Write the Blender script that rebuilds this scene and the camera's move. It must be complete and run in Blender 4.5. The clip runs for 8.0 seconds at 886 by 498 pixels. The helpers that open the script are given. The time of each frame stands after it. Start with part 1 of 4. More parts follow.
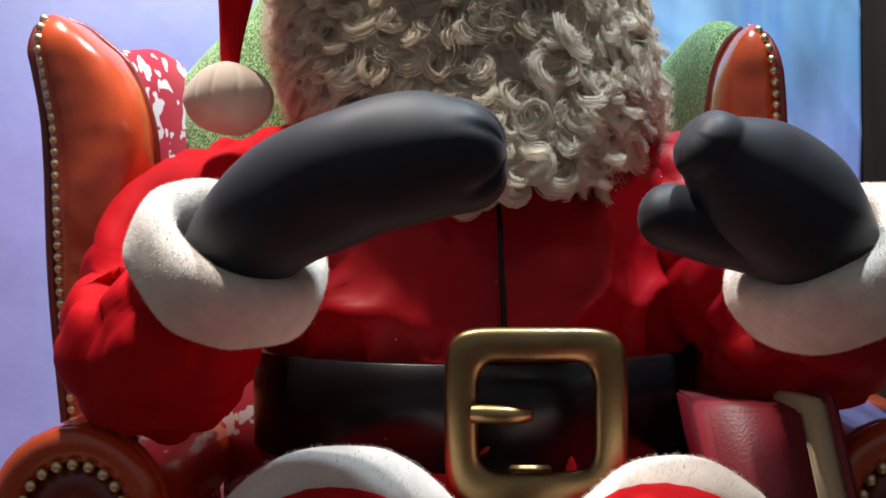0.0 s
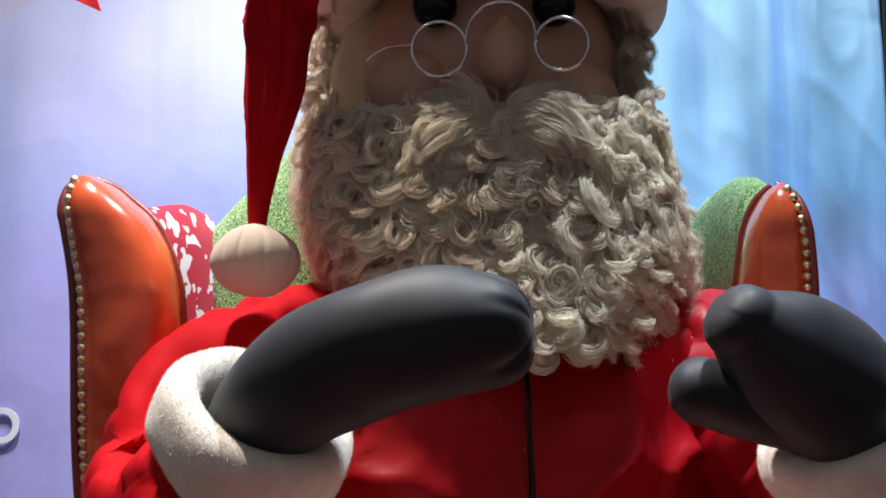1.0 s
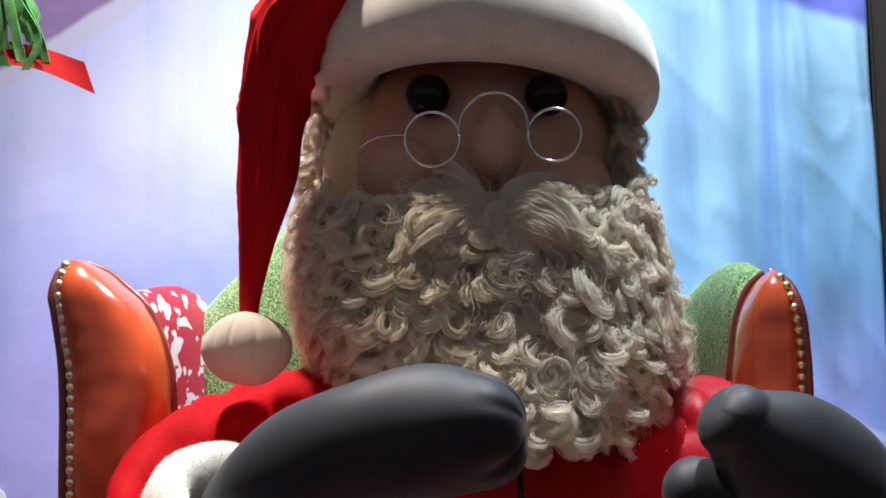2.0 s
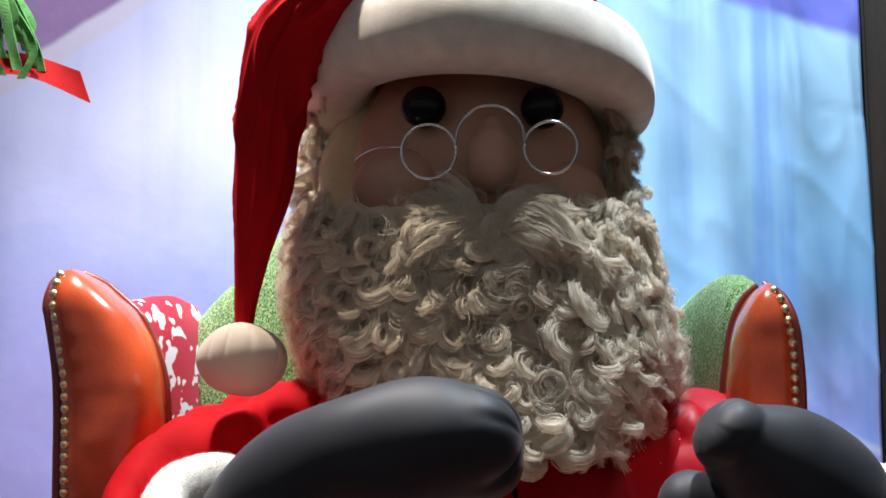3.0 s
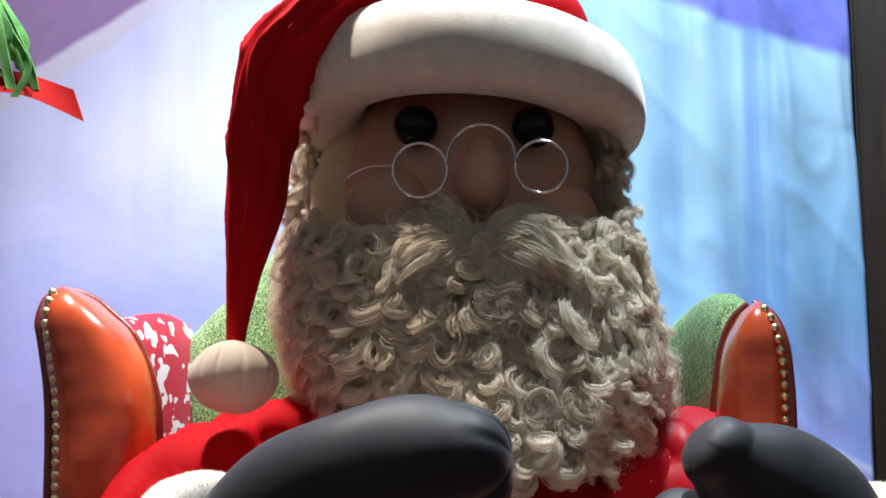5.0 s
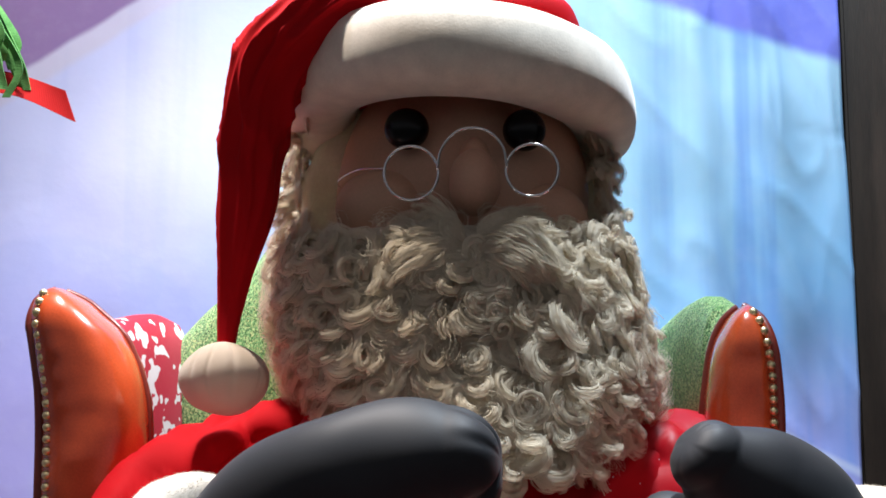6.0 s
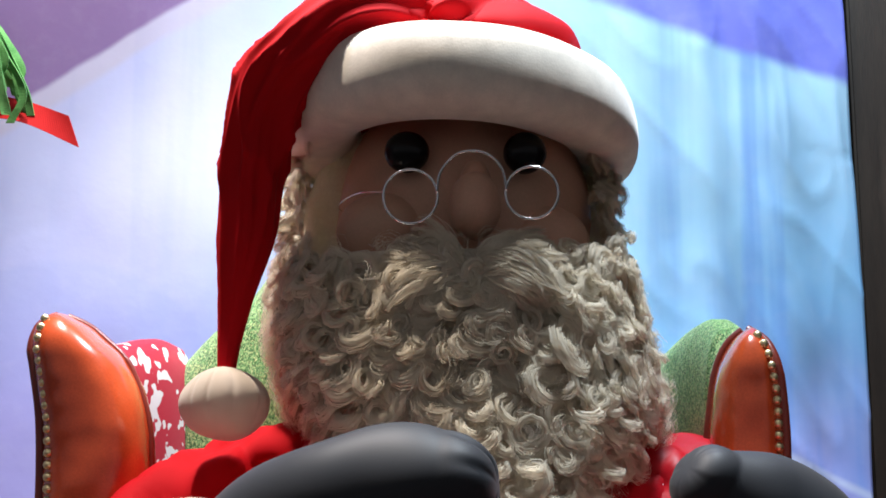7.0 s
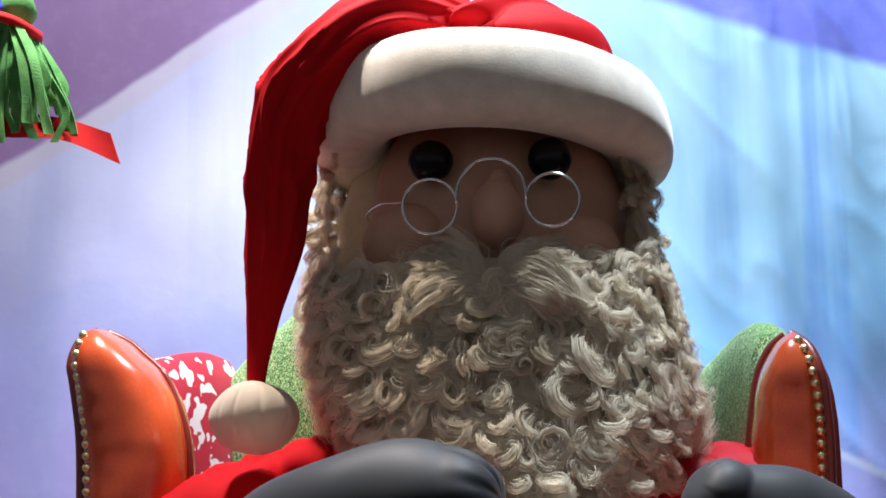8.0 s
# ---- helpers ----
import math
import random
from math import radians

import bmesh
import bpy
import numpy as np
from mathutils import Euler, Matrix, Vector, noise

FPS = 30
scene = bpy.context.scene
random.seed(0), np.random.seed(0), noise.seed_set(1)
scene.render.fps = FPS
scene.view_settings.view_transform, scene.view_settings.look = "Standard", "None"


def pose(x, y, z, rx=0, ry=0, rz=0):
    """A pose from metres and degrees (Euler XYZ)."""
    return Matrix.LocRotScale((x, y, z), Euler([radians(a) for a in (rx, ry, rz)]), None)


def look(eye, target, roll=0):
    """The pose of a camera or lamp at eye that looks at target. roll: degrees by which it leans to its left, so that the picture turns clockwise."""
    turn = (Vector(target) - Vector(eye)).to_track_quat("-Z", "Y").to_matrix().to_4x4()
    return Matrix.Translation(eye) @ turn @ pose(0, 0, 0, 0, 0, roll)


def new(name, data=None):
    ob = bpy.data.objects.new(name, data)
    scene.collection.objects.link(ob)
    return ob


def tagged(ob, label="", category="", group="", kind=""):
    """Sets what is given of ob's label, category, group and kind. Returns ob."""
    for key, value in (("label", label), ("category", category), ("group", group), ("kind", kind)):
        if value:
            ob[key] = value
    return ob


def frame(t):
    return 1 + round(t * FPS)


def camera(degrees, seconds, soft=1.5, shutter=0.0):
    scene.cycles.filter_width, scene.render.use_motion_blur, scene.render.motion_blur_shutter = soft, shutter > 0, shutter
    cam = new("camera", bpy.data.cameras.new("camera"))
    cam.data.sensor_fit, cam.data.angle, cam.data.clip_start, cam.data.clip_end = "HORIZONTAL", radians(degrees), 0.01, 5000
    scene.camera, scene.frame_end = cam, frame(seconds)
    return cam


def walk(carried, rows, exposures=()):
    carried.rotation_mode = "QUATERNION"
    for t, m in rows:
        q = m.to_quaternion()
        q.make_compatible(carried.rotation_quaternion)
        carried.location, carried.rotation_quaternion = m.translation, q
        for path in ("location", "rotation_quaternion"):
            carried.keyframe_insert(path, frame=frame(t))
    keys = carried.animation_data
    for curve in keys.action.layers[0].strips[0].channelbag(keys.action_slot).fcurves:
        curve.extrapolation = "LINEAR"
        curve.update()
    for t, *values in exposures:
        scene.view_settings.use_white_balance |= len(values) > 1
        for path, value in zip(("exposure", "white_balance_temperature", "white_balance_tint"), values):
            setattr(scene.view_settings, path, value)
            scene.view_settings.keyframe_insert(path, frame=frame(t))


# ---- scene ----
cam = camera(38.0, 8.0, soft=1.7)
PATH = [
    (0, (0.07, -1.375, 0.786), (-0.004, 0.623, 0.82), -0.1),
    (0.5, (0.074, -1.37, 0.817), (-0.022, 0.624, 0.932), -0.1),
    (1, (0.073, -1.365, 0.833), (-0.047, 0.62, 1.048), -0.1),
    (1.5, (0.074, -1.365, 0.858), (-0.041, 0.611, 1.142), -0.1),
    (3, (0.068, -1.369, 0.874), (-0.025, 0.605, 1.181), 0.2),
    (3.5, (0.067, -1.371, 0.874), (-0.019, 0.6, 1.202), 0.1),
    (4, (0.069, -1.372, 0.873), (-0.011, 0.598, 1.212), 0.1),
    (4.5, (0.071, -1.372, 0.873), (-0.018, 0.597, 1.21), 0.2),
    (6, (0.073, -1.378, 0.876), (0.001, 0.593, 1.21), 0.4),
    (6.5, (0.078, -1.375, 0.878), (0.004, 0.592, 1.232), 0.4),
    (7, (0.09, -1.371, 0.877), (-0.009, 0.592, 1.247), 0.3),
    (7.5, (0.109, -1.365, 0.876), (-0.033, 0.594, 1.251), 0.1),
    (8, (0.174, -1.349, 0.891), (-0.094, 0.599, 1.259), -0.1),
]
walk(cam, [(t, look(eye, target, roll)) for t, eye, target, roll in PATH], exposures=[(0, -0.1), (0.5, -0.12), (1.0, -0.03), (1.5, 0.0), (8, 0.0)])

# ---- light: shop-window spots above the display, dim daylight from the street ----
world = bpy.data.worlds.new("world")
scene.world = world
world.use_nodes = True
sky = world.node_tree.nodes["Background"]
sky.inputs["Color"].default_value = (0.93, 0.94, 1.0, 1)
sky.inputs["Strength"].default_value = 0.19


def spot(name, eye, target, watts, size, angle, colour):
    d = bpy.data.lights.new(name, "SPOT")
    d.energy, d.shadow_soft_size, d.spot_size, d.spot_blend, d.color = watts, size, radians(angle), 0.5, colour
    o = new(name, d)
    o.matrix_world = look(eye, target)
    return o


spot("spot_key", (0.36, -0.16, 2.6), (0.12, -0.1, 0.9), 135, 0.04, 56, (0.92, 0.97, 1.0))
spot("spot_warm", (-0.52, -0.13, 2.6), (-0.2, 0.0, 0.85), 170, 0.03, 62, (1.0, 0.9, 0.79))
spot("spot_backdrop", (-0.45, 0.0, 2.6), (-0.35, 0.55, 1.05), 90, 0.06, 95, (0.9, 0.89, 0.98))
spot("spot_backdrop_cool", (0.45, -0.02, 2.6), (0.35, 0.55, 1.05), 102, 0.06, 85, (0.64, 0.82, 1.0))


# ---- materials ----
def material(name, colour, rough=0.7, metal=0.0, var=0.15, coarse=9.0, fine=350.0, bump=0.15, depth=0.002, sheen=0.0, coat=0.0, spec=0.5, stretch=(1, 1, 1), tint=None):
    m = bpy.data.materials.new(name)
    m.use_nodes = True
    nt = m.node_tree
    b = nt.nodes["Principled BSDF"]
    co = nt.nodes.new("ShaderNodeTexCoord")
    mp = nt.nodes.new("ShaderNodeMapping")
    mp.inputs["Scale"].default_value = stretch
    nt.links.new(co.outputs["Object"], mp.inputs["Vector"])
    n1, n2 = nt.nodes.new("ShaderNodeTexNoise"), nt.nodes.new("ShaderNodeTexNoise")
    n1.inputs["Scale"].default_value, n2.inputs["Scale"].default_value = coarse, fine
    n1.inputs["Detail"].default_value, n2.inputs["Detail"].default_value = 4, 3
    for n in (n1, n2):
        nt.links.new(mp.outputs["Vector"], n.inputs["Vector"])
    add = nt.nodes.new("ShaderNodeMath")
    add.operation = "MULTIPLY_ADD"
    add.inputs[1].default_value = 0.35
    nt.links.new(n2.outputs["Fac"], add.inputs[0])
    nt.links.new(n1.outputs["Fac"], add.inputs[2])
    ramp = nt.nodes.new("ShaderNodeValToRGB")
    ramp.color_ramp.elements[0].position, ramp.color_ramp.elements[1].position = 0.4, 0.95
    dark = [max(0, c * (1 - var)) for c in colour]
    light = [min(1, c * (1 + var)) for c in (tint or colour)]
    ramp.color_ramp.elements[0].color, ramp.color_ramp.elements[1].color = (*dark, 1), (*light, 1)
    nt.links.new(add.outputs["Value"], ramp.inputs["Fac"])
    nt.links.new(ramp.outputs["Color"], b.inputs["Base Color"])
    b.inputs["Roughness"].default_value, b.inputs["Metallic"].default_value = rough, metal
    b.inputs["Sheen Weight"].default_value, b.inputs["Coat Weight"].default_value = sheen, coat
    b.inputs["Specular IOR Level"].default_value = spec
    bp = nt.nodes.new("ShaderNodeBump")
    bp.inputs["Strength"].default_value, bp.inputs["Distance"].default_value = bump, depth
    nt.links.new(n2.outputs["Fac"], bp.inputs["Height"])
    nt.links.new(bp.outputs["Normal"], b.inputs["Normal"])
    return m


LEATHER = material("tan_leather", (0.46, 0.057, 0.014), 0.26, var=0.24, coarse=6, fine=420, bump=0.05, depth=0.001, coat=0.7, tint=(0.55, 0.08, 0.02))
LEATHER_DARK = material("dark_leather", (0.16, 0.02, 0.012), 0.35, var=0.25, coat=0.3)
BRASS = material("aged_brass", (0.85, 0.68, 0.4), 0.38, 1.0, var=0.3, coarse=60, bump=0.1)
BUCKLE = material("buckle_brass", (0.26, 0.185, 0.085), 0.36, 1.0, var=0.2, coarse=25, bump=0.08)
RED = material("red_cloth", (0.47, 0.003, 0.008), 0.75, var=0.16, coarse=7, fine=900, bump=0.25, depth=0.0006, spec=0.1)
SATIN = material("red_satin", (0.44, 0.004, 0.012), 0.48, var=0.14, coarse=8, fine=900, bump=0.15, depth=0.0006, spec=0.24)
FLEECE = material("cream_fleece", (0.76, 0.69, 0.6), 0.95, var=0.13, coarse=45, fine=420, bump=0.12, depth=0.0014, sheen=0.5, spec=0.1)
POMPOM = material("pompom_felt", (0.66, 0.54, 0.43), 0.95, var=0.06, coarse=20, fine=1100, bump=0.4, depth=0.001, sheen=0.4, spec=0.1)
BLACK = material("black_stretch_vinyl", (0.021, 0.023, 0.029), 0.55, var=0.2, coarse=10, fine=700, bump=0.06, depth=0.0006, spec=0.22, sheen=0.06)
BELT = material("black_patent_belt", (0.004, 0.004, 0.005), 0.3, spec=0.3, var=0.3, coarse=14, fine=120, bump=0.1, depth=0.001)
SKIN = material("painted_skin", (0.56, 0.34, 0.23), 0.55, var=0.14, coarse=10, fine=300, bump=0.06, tint=(0.6, 0.33, 0.23))
EYE = material("black_glass_eye", (0.003, 0.003, 0.004), 0.25, var=0.2, bump=0.0, spec=0.25)
WIRE = material("silver_wire", (0.8, 0.8, 0.82), 0.18, 1.0, var=0.1, bump=0.02)
WOOL = material("cream_wool_curls", (0.75, 0.66, 0.52), 0.7, var=0.12, coarse=22, fine=240, bump=0.0, sheen=0.4, spec=0.2, tint=(0.86, 0.8, 0.68))


def soften(m, share):
    """Lets light through thin fibres: part of the surface is translucent."""
    nt = m.node_tree
    b, out = nt.nodes["Principled BSDF"], nt.nodes["Material Output"]
    tr, mix = nt.nodes.new("ShaderNodeBsdfTranslucent"), nt.nodes.new("ShaderNodeMixShader")
    nt.links.new(b.inputs["Base Color"].links[0].from_socket, tr.inputs["Color"])
    mix.inputs["Fac"].default_value = share
    nt.links.new(b.outputs["BSDF"], mix.inputs[1])
    nt.links.new(tr.outputs["BSDF"], mix.inputs[2])
    nt.links.new(mix.outputs["Shader"], out.inputs["Surface"])


soften(WOOL, 0.42)
FELT = material("green_felt", (0.05, 0.26, 0.06), 0.9, var=0.25, coarse=30, fine=500, bump=0.3, tint=(0.15, 0.42, 0.13))
BLUE = material("blue_felt", (0.02, 0.05, 0.35), 0.85, var=0.2)
RIBBON = material("red_ribbon", (0.5, 0.01, 0.012), 0.8, var=0.12, spec=0.2, coarse=30, fine=700, bump=0.12)
PAPER = material("cream_pages", (0.62, 0.5, 0.3), 0.85, var=0.12, coarse=8, fine=60, stretch=(400, 30, 3), bump=0.3)
COVER = material("red_book_cloth", (0.2, 0.012, 0.02), 0.5, var=0.2, coarse=14, fine=500, bump=0.2)
WOOD = material("dark_brown_board", (0.055, 0.036, 0.024), 0.6, var=0.4, coarse=6, fine=80, stretch=(6, 6, 0.6), bump=0.2)
PLASTER = material("grey_plaster", (0.45, 0.44, 0.42), 0.9, var=0.1, coarse=3)
PAVING = material("grey_paving", (0.2, 0.2, 0.19), 0.85, var=0.2, coarse=2, fine=80)
FLOORWOOD = material("brown_platform_boards", (0.16, 0.09, 0.05), 0.5, var=0.3, coarse=4, stretch=(8, 0.6, 1))
LETTER = material("white_letter_vinyl", (0.8, 0.86, 0.95), 0.5, var=0.03)


def tweed():
    """Green bouclé weave with light and dark flecks."""
    m = material("green_tweed", (0.12, 0.3, 0.1), 0.95, var=0.3, bump=0.6, fine=330, depth=0.004, sheen=0.3, spec=0.1)
    nt = m.node_tree
    b = nt.nodes["Principled BSDF"]
    co = nt.nodes.new("ShaderNodeTexCoord")
    mp = nt.nodes.new("ShaderNodeMapping")
    mp.inputs["Scale"].default_value, mp.inputs["Rotation"].default_value = (210, 210, 105), (0, 0.25, 0)
    vo = nt.nodes.new("ShaderNodeTexVoronoi")
    ramp = nt.nodes.new("ShaderNodeValToRGB")
    e = ramp.color_ramp.elements
    e[0].position, e[0].color = 0.0, (0.015, 0.065, 0.016, 1)
    e[1].position, e[1].color = 1.0, (0.72, 0.82, 0.38, 1)
    for p, c in ((0.28, (0.07, 0.23, 0.06, 1)), (0.68, (0.27, 0.58, 0.22, 1))):
        k = e.new(p)
        k.color = c
    nt.links.new(co.outputs["Object"], mp.inputs["Vector"])
    nt.links.new(mp.outputs["Vector"], vo.inputs["Vector"])
    sep = nt.nodes.new("ShaderNodeSeparateColor")
    nt.links.new(vo.outputs["Color"], sep.inputs["Color"])
    nt.links.new(sep.outputs["Red"], ramp.inputs["Fac"])
    nt.links.new(ramp.outputs["Color"], b.inputs["Base Color"])
    bp = [n for n in nt.nodes if n.type == "BUMP"][0]
    nt.links.new(vo.outputs["Distance"], bp.inputs["Height"])
    bp.invert = True
    return m


def printed_red():
    """Crimson cotton with white woodblock blotches."""
    m = material("printed_red_cotton", (0.45, 0.012, 0.035), 0.85, var=0.12, fine=800, bump=0.15, sheen=0.1, spec=0.2)
    nt = m.node_tree
    b = nt.nodes["Principled BSDF"]
    red = b.inputs["Base Color"].links[0].from_socket
    co = nt.nodes.new("ShaderNodeTexCoord")
    mp = nt.nodes.new("ShaderNodeMapping")
    mp.inputs["Scale"].default_value, mp.inputs["Rotation"].default_value = (19, 19, 23), (0, 0.4, 0)
    wob = nt.nodes.new("ShaderNodeTexNoise")
    wob.inputs["Scale"].default_value, wob.inputs["Detail"].default_value = 48, 1
    mix = nt.nodes.new("ShaderNodeVectorMath")
    mix.operation = "MULTIPLY_ADD"
    mix.inputs[1].default_value = (1.6, 1.6, 1.6)
    nt.links.new(co.outputs["Object"], mp.inputs["Vector"])
    nt.links.new(co.outputs["Object"], wob.inputs["Vector"])
    nt.links.new(wob.outputs["Color"], mix.inputs[0])
    nt.links.new(mp.outputs["Vector"], mix.inputs[2])
    vo = nt.nodes.new("ShaderNodeTexVoronoi")
    vo.inputs["Scale"].default_value, vo.inputs["Randomness"].default_value = 1.0, 0.75
    nt.links.new(mix.outputs["Vector"], vo.inputs["Vector"])
    ramp = nt.nodes.new("ShaderNodeValToRGB")
    e = ramp.color_ramp.elements
    e[0].position, e[0].color, e[1].position, e[1].color = 0.36, (1, 1, 1, 1), 0.39, (0, 0, 0, 1)
    nt.links.new(vo.outputs["Distance"], ramp.inputs["Fac"])
    mc = nt.nodes.new("ShaderNodeMix")
    mc.data_type = "RGBA"
    mc.inputs["B"].default_value = (0.72, 0.7, 0.7, 1)
    nt.links.new(ramp.outputs["Color"], mc.inputs["Factor"])
    nt.links.new(red, mc.inputs["A"])
    nt.links.new(mc.outputs["Result"], b.inputs["Base Color"])
    return m


def painted_cloth():
    """Winter sky and hills brushed on canvas: lavender, pale blue, deeper blue streaks, purple hills."""
    m = bpy.data.materials.new("painted_backdrop_canvas")
    m.use_nodes = True
    nt = m.node_tree
    L = nt.links.new
    b = nt.nodes["Principled BSDF"]
    b.inputs["Roughness"].default_value = 0.8
    b.inputs["Specular IOR Level"].default_value = 0.2
    co = nt.nodes.new("ShaderNodeTexCoord")
    sep = nt.nodes.new("ShaderNodeSeparateXYZ")
    L(co.outputs["Object"], sep.inputs["Vector"])

    def calc(op, a, bb, c=None):
        n = nt.nodes.new("ShaderNodeMath")
        n.operation = op
        for i, v in enumerate((a, bb, c)):
            if v is None:
                continue
            if isinstance(v, (int, float)):
                n.inputs[i].default_value = v
            else:
                L(v, n.inputs[i])
        return n.outputs["Value"]

    def cloud(scale, stretch, detail=4):
        mp = nt.nodes.new("ShaderNodeMapping")
        mp.inputs["Scale"].default_value = stretch
        n = nt.nodes.new("ShaderNodeTexNoise")
        n.inputs["Scale"].default_value, n.inputs["Detail"].default_value = scale, detail
        L(co.outputs["Object"], mp.inputs["Vector"])
        L(mp.outputs["Vector"], n.inputs["Vector"])
        return n.outputs["Fac"]

    def blend(f, a, bb):
        n = nt.nodes.new("ShaderNodeMix")
        n.data_type = "RGBA"
        L(f, n.inputs["Factor"])
        for key, v in (("A", a), ("B", bb)):
            if isinstance(v, tuple):
                n.inputs[key].default_value = (*v, 1)
            else:
                L(v, n.inputs[key])
        return n.outputs["Result"]

    def step(v, lo, hi):
        n = nt.nodes.new("ShaderNodeMapRange")
        n.interpolation_type = "SMOOTHSTEP"
        n.inputs["From Min"].default_value, n.inputs["From Max"].default_value = lo, hi
        L(v, n.inputs["Value"])
        return n.outputs["Result"]

    x, z = sep.outputs["X"], sep.outputs["Z"]
    wash, streak, speck = cloud(3.0, (1, 1, 1)), cloud(4.0, (3.6, 1, 0.22), 3), cloud(40, (1, 1, 1))
    xw = calc("MULTIPLY_ADD", wash, 0.5, x)
    base = blend(step(xw, -0.35, 0.45), (0.38, 0.41, 0.84), (0.23, 0.56, 0.94))
    base = blend(step(calc("MULTIPLY_ADD", wash, 0.45, z), 1.15, 1.75), base, blend(step(xw, -0.2, 0.5), (0.62, 0.66, 0.92), (0.48, 0.77, 0.96)))
    low = step(calc("MULTIPLY_ADD", wash, -0.5, z), 1.0, 0.55)
    base = blend(low, base, (0.38, 0.37, 0.78))
    blue = calc("MULTIPLY", step(streak, 0.42, 0.66), step(calc("MULTIPLY_ADD", wash, 0.3, x), 0.35, 0.66))
    base = blend(calc("MULTIPLY", blue, 0.7), base, (0.1, 0.3, 0.82))
    base = blend(calc("MULTIPLY", step(streak, 0.52, 0.7), 0.25), base, (0.35, 0.45, 0.8))
    line = calc("SUBTRACT", z, calc("MULTIPLY_ADD", x, 0.59, 1.885))
    line = calc("MULTIPLY_ADD", wash, 0.06, line)
    base = blend(calc("MULTIPLY", step(line, -0.008, 0.012), 0.4), base, (0.66, 0.56, 0.55))
    base = blend(step(line, 0.035, 0.05), base, (0.3, 0.2, 0.4))
    right = calc("SUBTRACT", z, calc("MULTIPLY_ADD", x, -0.4, 1.74))
    base = blend(calc("MULTIPLY", step(calc("MULTIPLY_ADD", wash, 0.05, right), 0.01, 0.035), step(x, 0.1, 0.3)), base, (0.2, 0.23, 0.74))
    # a low lavender slope and the faint arc of a blue hill
    slope = calc("SUBTRACT", calc("MULTIPLY_ADD", x, -0.5, 1.18), z)
    base = blend(calc("MULTIPLY", step(slope, 0.0, 0.012), calc("MULTIPLY", step(x, 0.3, 0.4), 0.8)), base, (0.3, 0.33, 0.72))
    base = blend(calc("MULTIPLY", calc("MULTIPLY", step(slope, -0.012, 0.0), step(slope, 0.012, 0.0)), calc("MULTIPLY", step(x, 0.3, 0.4), 0.6)), base, (0.6, 0.7, 0.9))
    off = calc("ADD", x, 0.6)
    arc = calc("SUBTRACT", calc("MULTIPLY_ADD", calc("MULTIPLY", off, off), -1.9, 1.228), z)
    hill = calc("MULTIPLY", step(arc, -0.006, 0.012), step(arc, 0.3, 0.02))
    base = blend(calc("MULTIPLY", hill, calc("MULTIPLY", step(x, -0.25, -0.45), 0.18)), base, (0.3, 0.4, 0.78))
    base = blend(calc("MULTIPLY", step(speck, 0.4, 0.8), 0.05), base, (0.85, 0.88, 0.95))
    L(base, b.inputs["Base Color"])
    bp = nt.nodes.new("ShaderNodeBump")
    bp.inputs["Strength"].default_value, bp.inputs["Distance"].default_value = 0.12, 0.004
    L(speck, bp.inputs["Height"])
    L(bp.outputs["Normal"], b.inputs["Normal"])
    return m


TWEED, PRINT, CANVAS = tweed(), printed_red(), painted_cloth()


# ---- mesh tools ----
def mesh_data(name, V, F, mats, smooth=True, index=None):
    me = bpy.data.meshes.new(name)
    me.from_pydata(np.asarray(V, float).tolist(), [], F)
    for m in mats if isinstance(mats, (list, tuple)) else [mats]:
        me.materials.append(m)
    if index is not None:
        me.polygons.foreach_set("material_index", np.asarray(index, dtype=np.int32))
    me.polygons.foreach_set("use_smooth", np.full(len(me.polygons), smooth))
    me.update()
    return me


def empty(name, base, label, category, group="", kind=""):
    o = new(name)
    o.location = base
    o.empty_display_size = 0.05
    return tagged(o, label, category, group, kind)


def part(name, VF, mat, parent, label="", smooth=True):
    o = new(name, mesh_data(name, VF[0], VF[1], mat, smooth))
    o.parent = parent
    o.matrix_parent_inverse = Matrix.Translation(-parent.location)
    return tagged(o, label)


def thing(name, VF, mat, label, category, kind="", smooth=True, index=None):
    return tagged(new(name, mesh_data(name, VF[0], VF[1], mat, smooth, index)), label, category, kind=kind)


def join(*shapes):
    V, F, k = [], [], 0
    for v, f in shapes:
        V.append(np.asarray(v, float))
        F += [tuple(i + k for i in q) for q in f]
        k += len(v)
    return np.concatenate(V), F


def loft(rings, cap=True, closed=False):
    R = [np.asarray(r, float) for r in rings]
    n, m = len(R[0]), len(R)
    V = np.concatenate(R)
    F = []
    for i in range(m if closed else m - 1):
        a, b = i * n, ((i + 1) % m) * n
        for j in range(n):
            k = (j + 1) % n
            F.append((a + j, a + k, b + k, b + j))
    if cap and not closed:
        V = np.concatenate([V, [R[0].mean(0), R[-1].mean(0)]])
        s, e = len(V) - 2, len(V) - 1
        for j in range(n):
            k = (j + 1) % n
            F.append((s, k, j))
            F.append((e, (m - 1) * n + j, (m - 1) * n + k))
    return V, F


def curve_through(points, n):
    """Smooth run of n points through the given ones (Catmull-Rom, even in index)."""
    P = np.asarray(points, float)
    P = np.concatenate([[2 * P[0] - P[1]], P, [2 * P[-1] - P[-2]]])
    out = []
    for u in np.linspace(0, len(points) - 1, n):
        i = min(int(u), len(points) - 2)
        t = u - i
        a, b, c, d = P[i:i + 4]
        out.append(0.5 * (2 * b + (c - a) * t + (2 * a - 5 * b + 4 * c - d) * t * t + (3 * b - a - 3 * c + d) * t ** 3))
    return np.array(out)


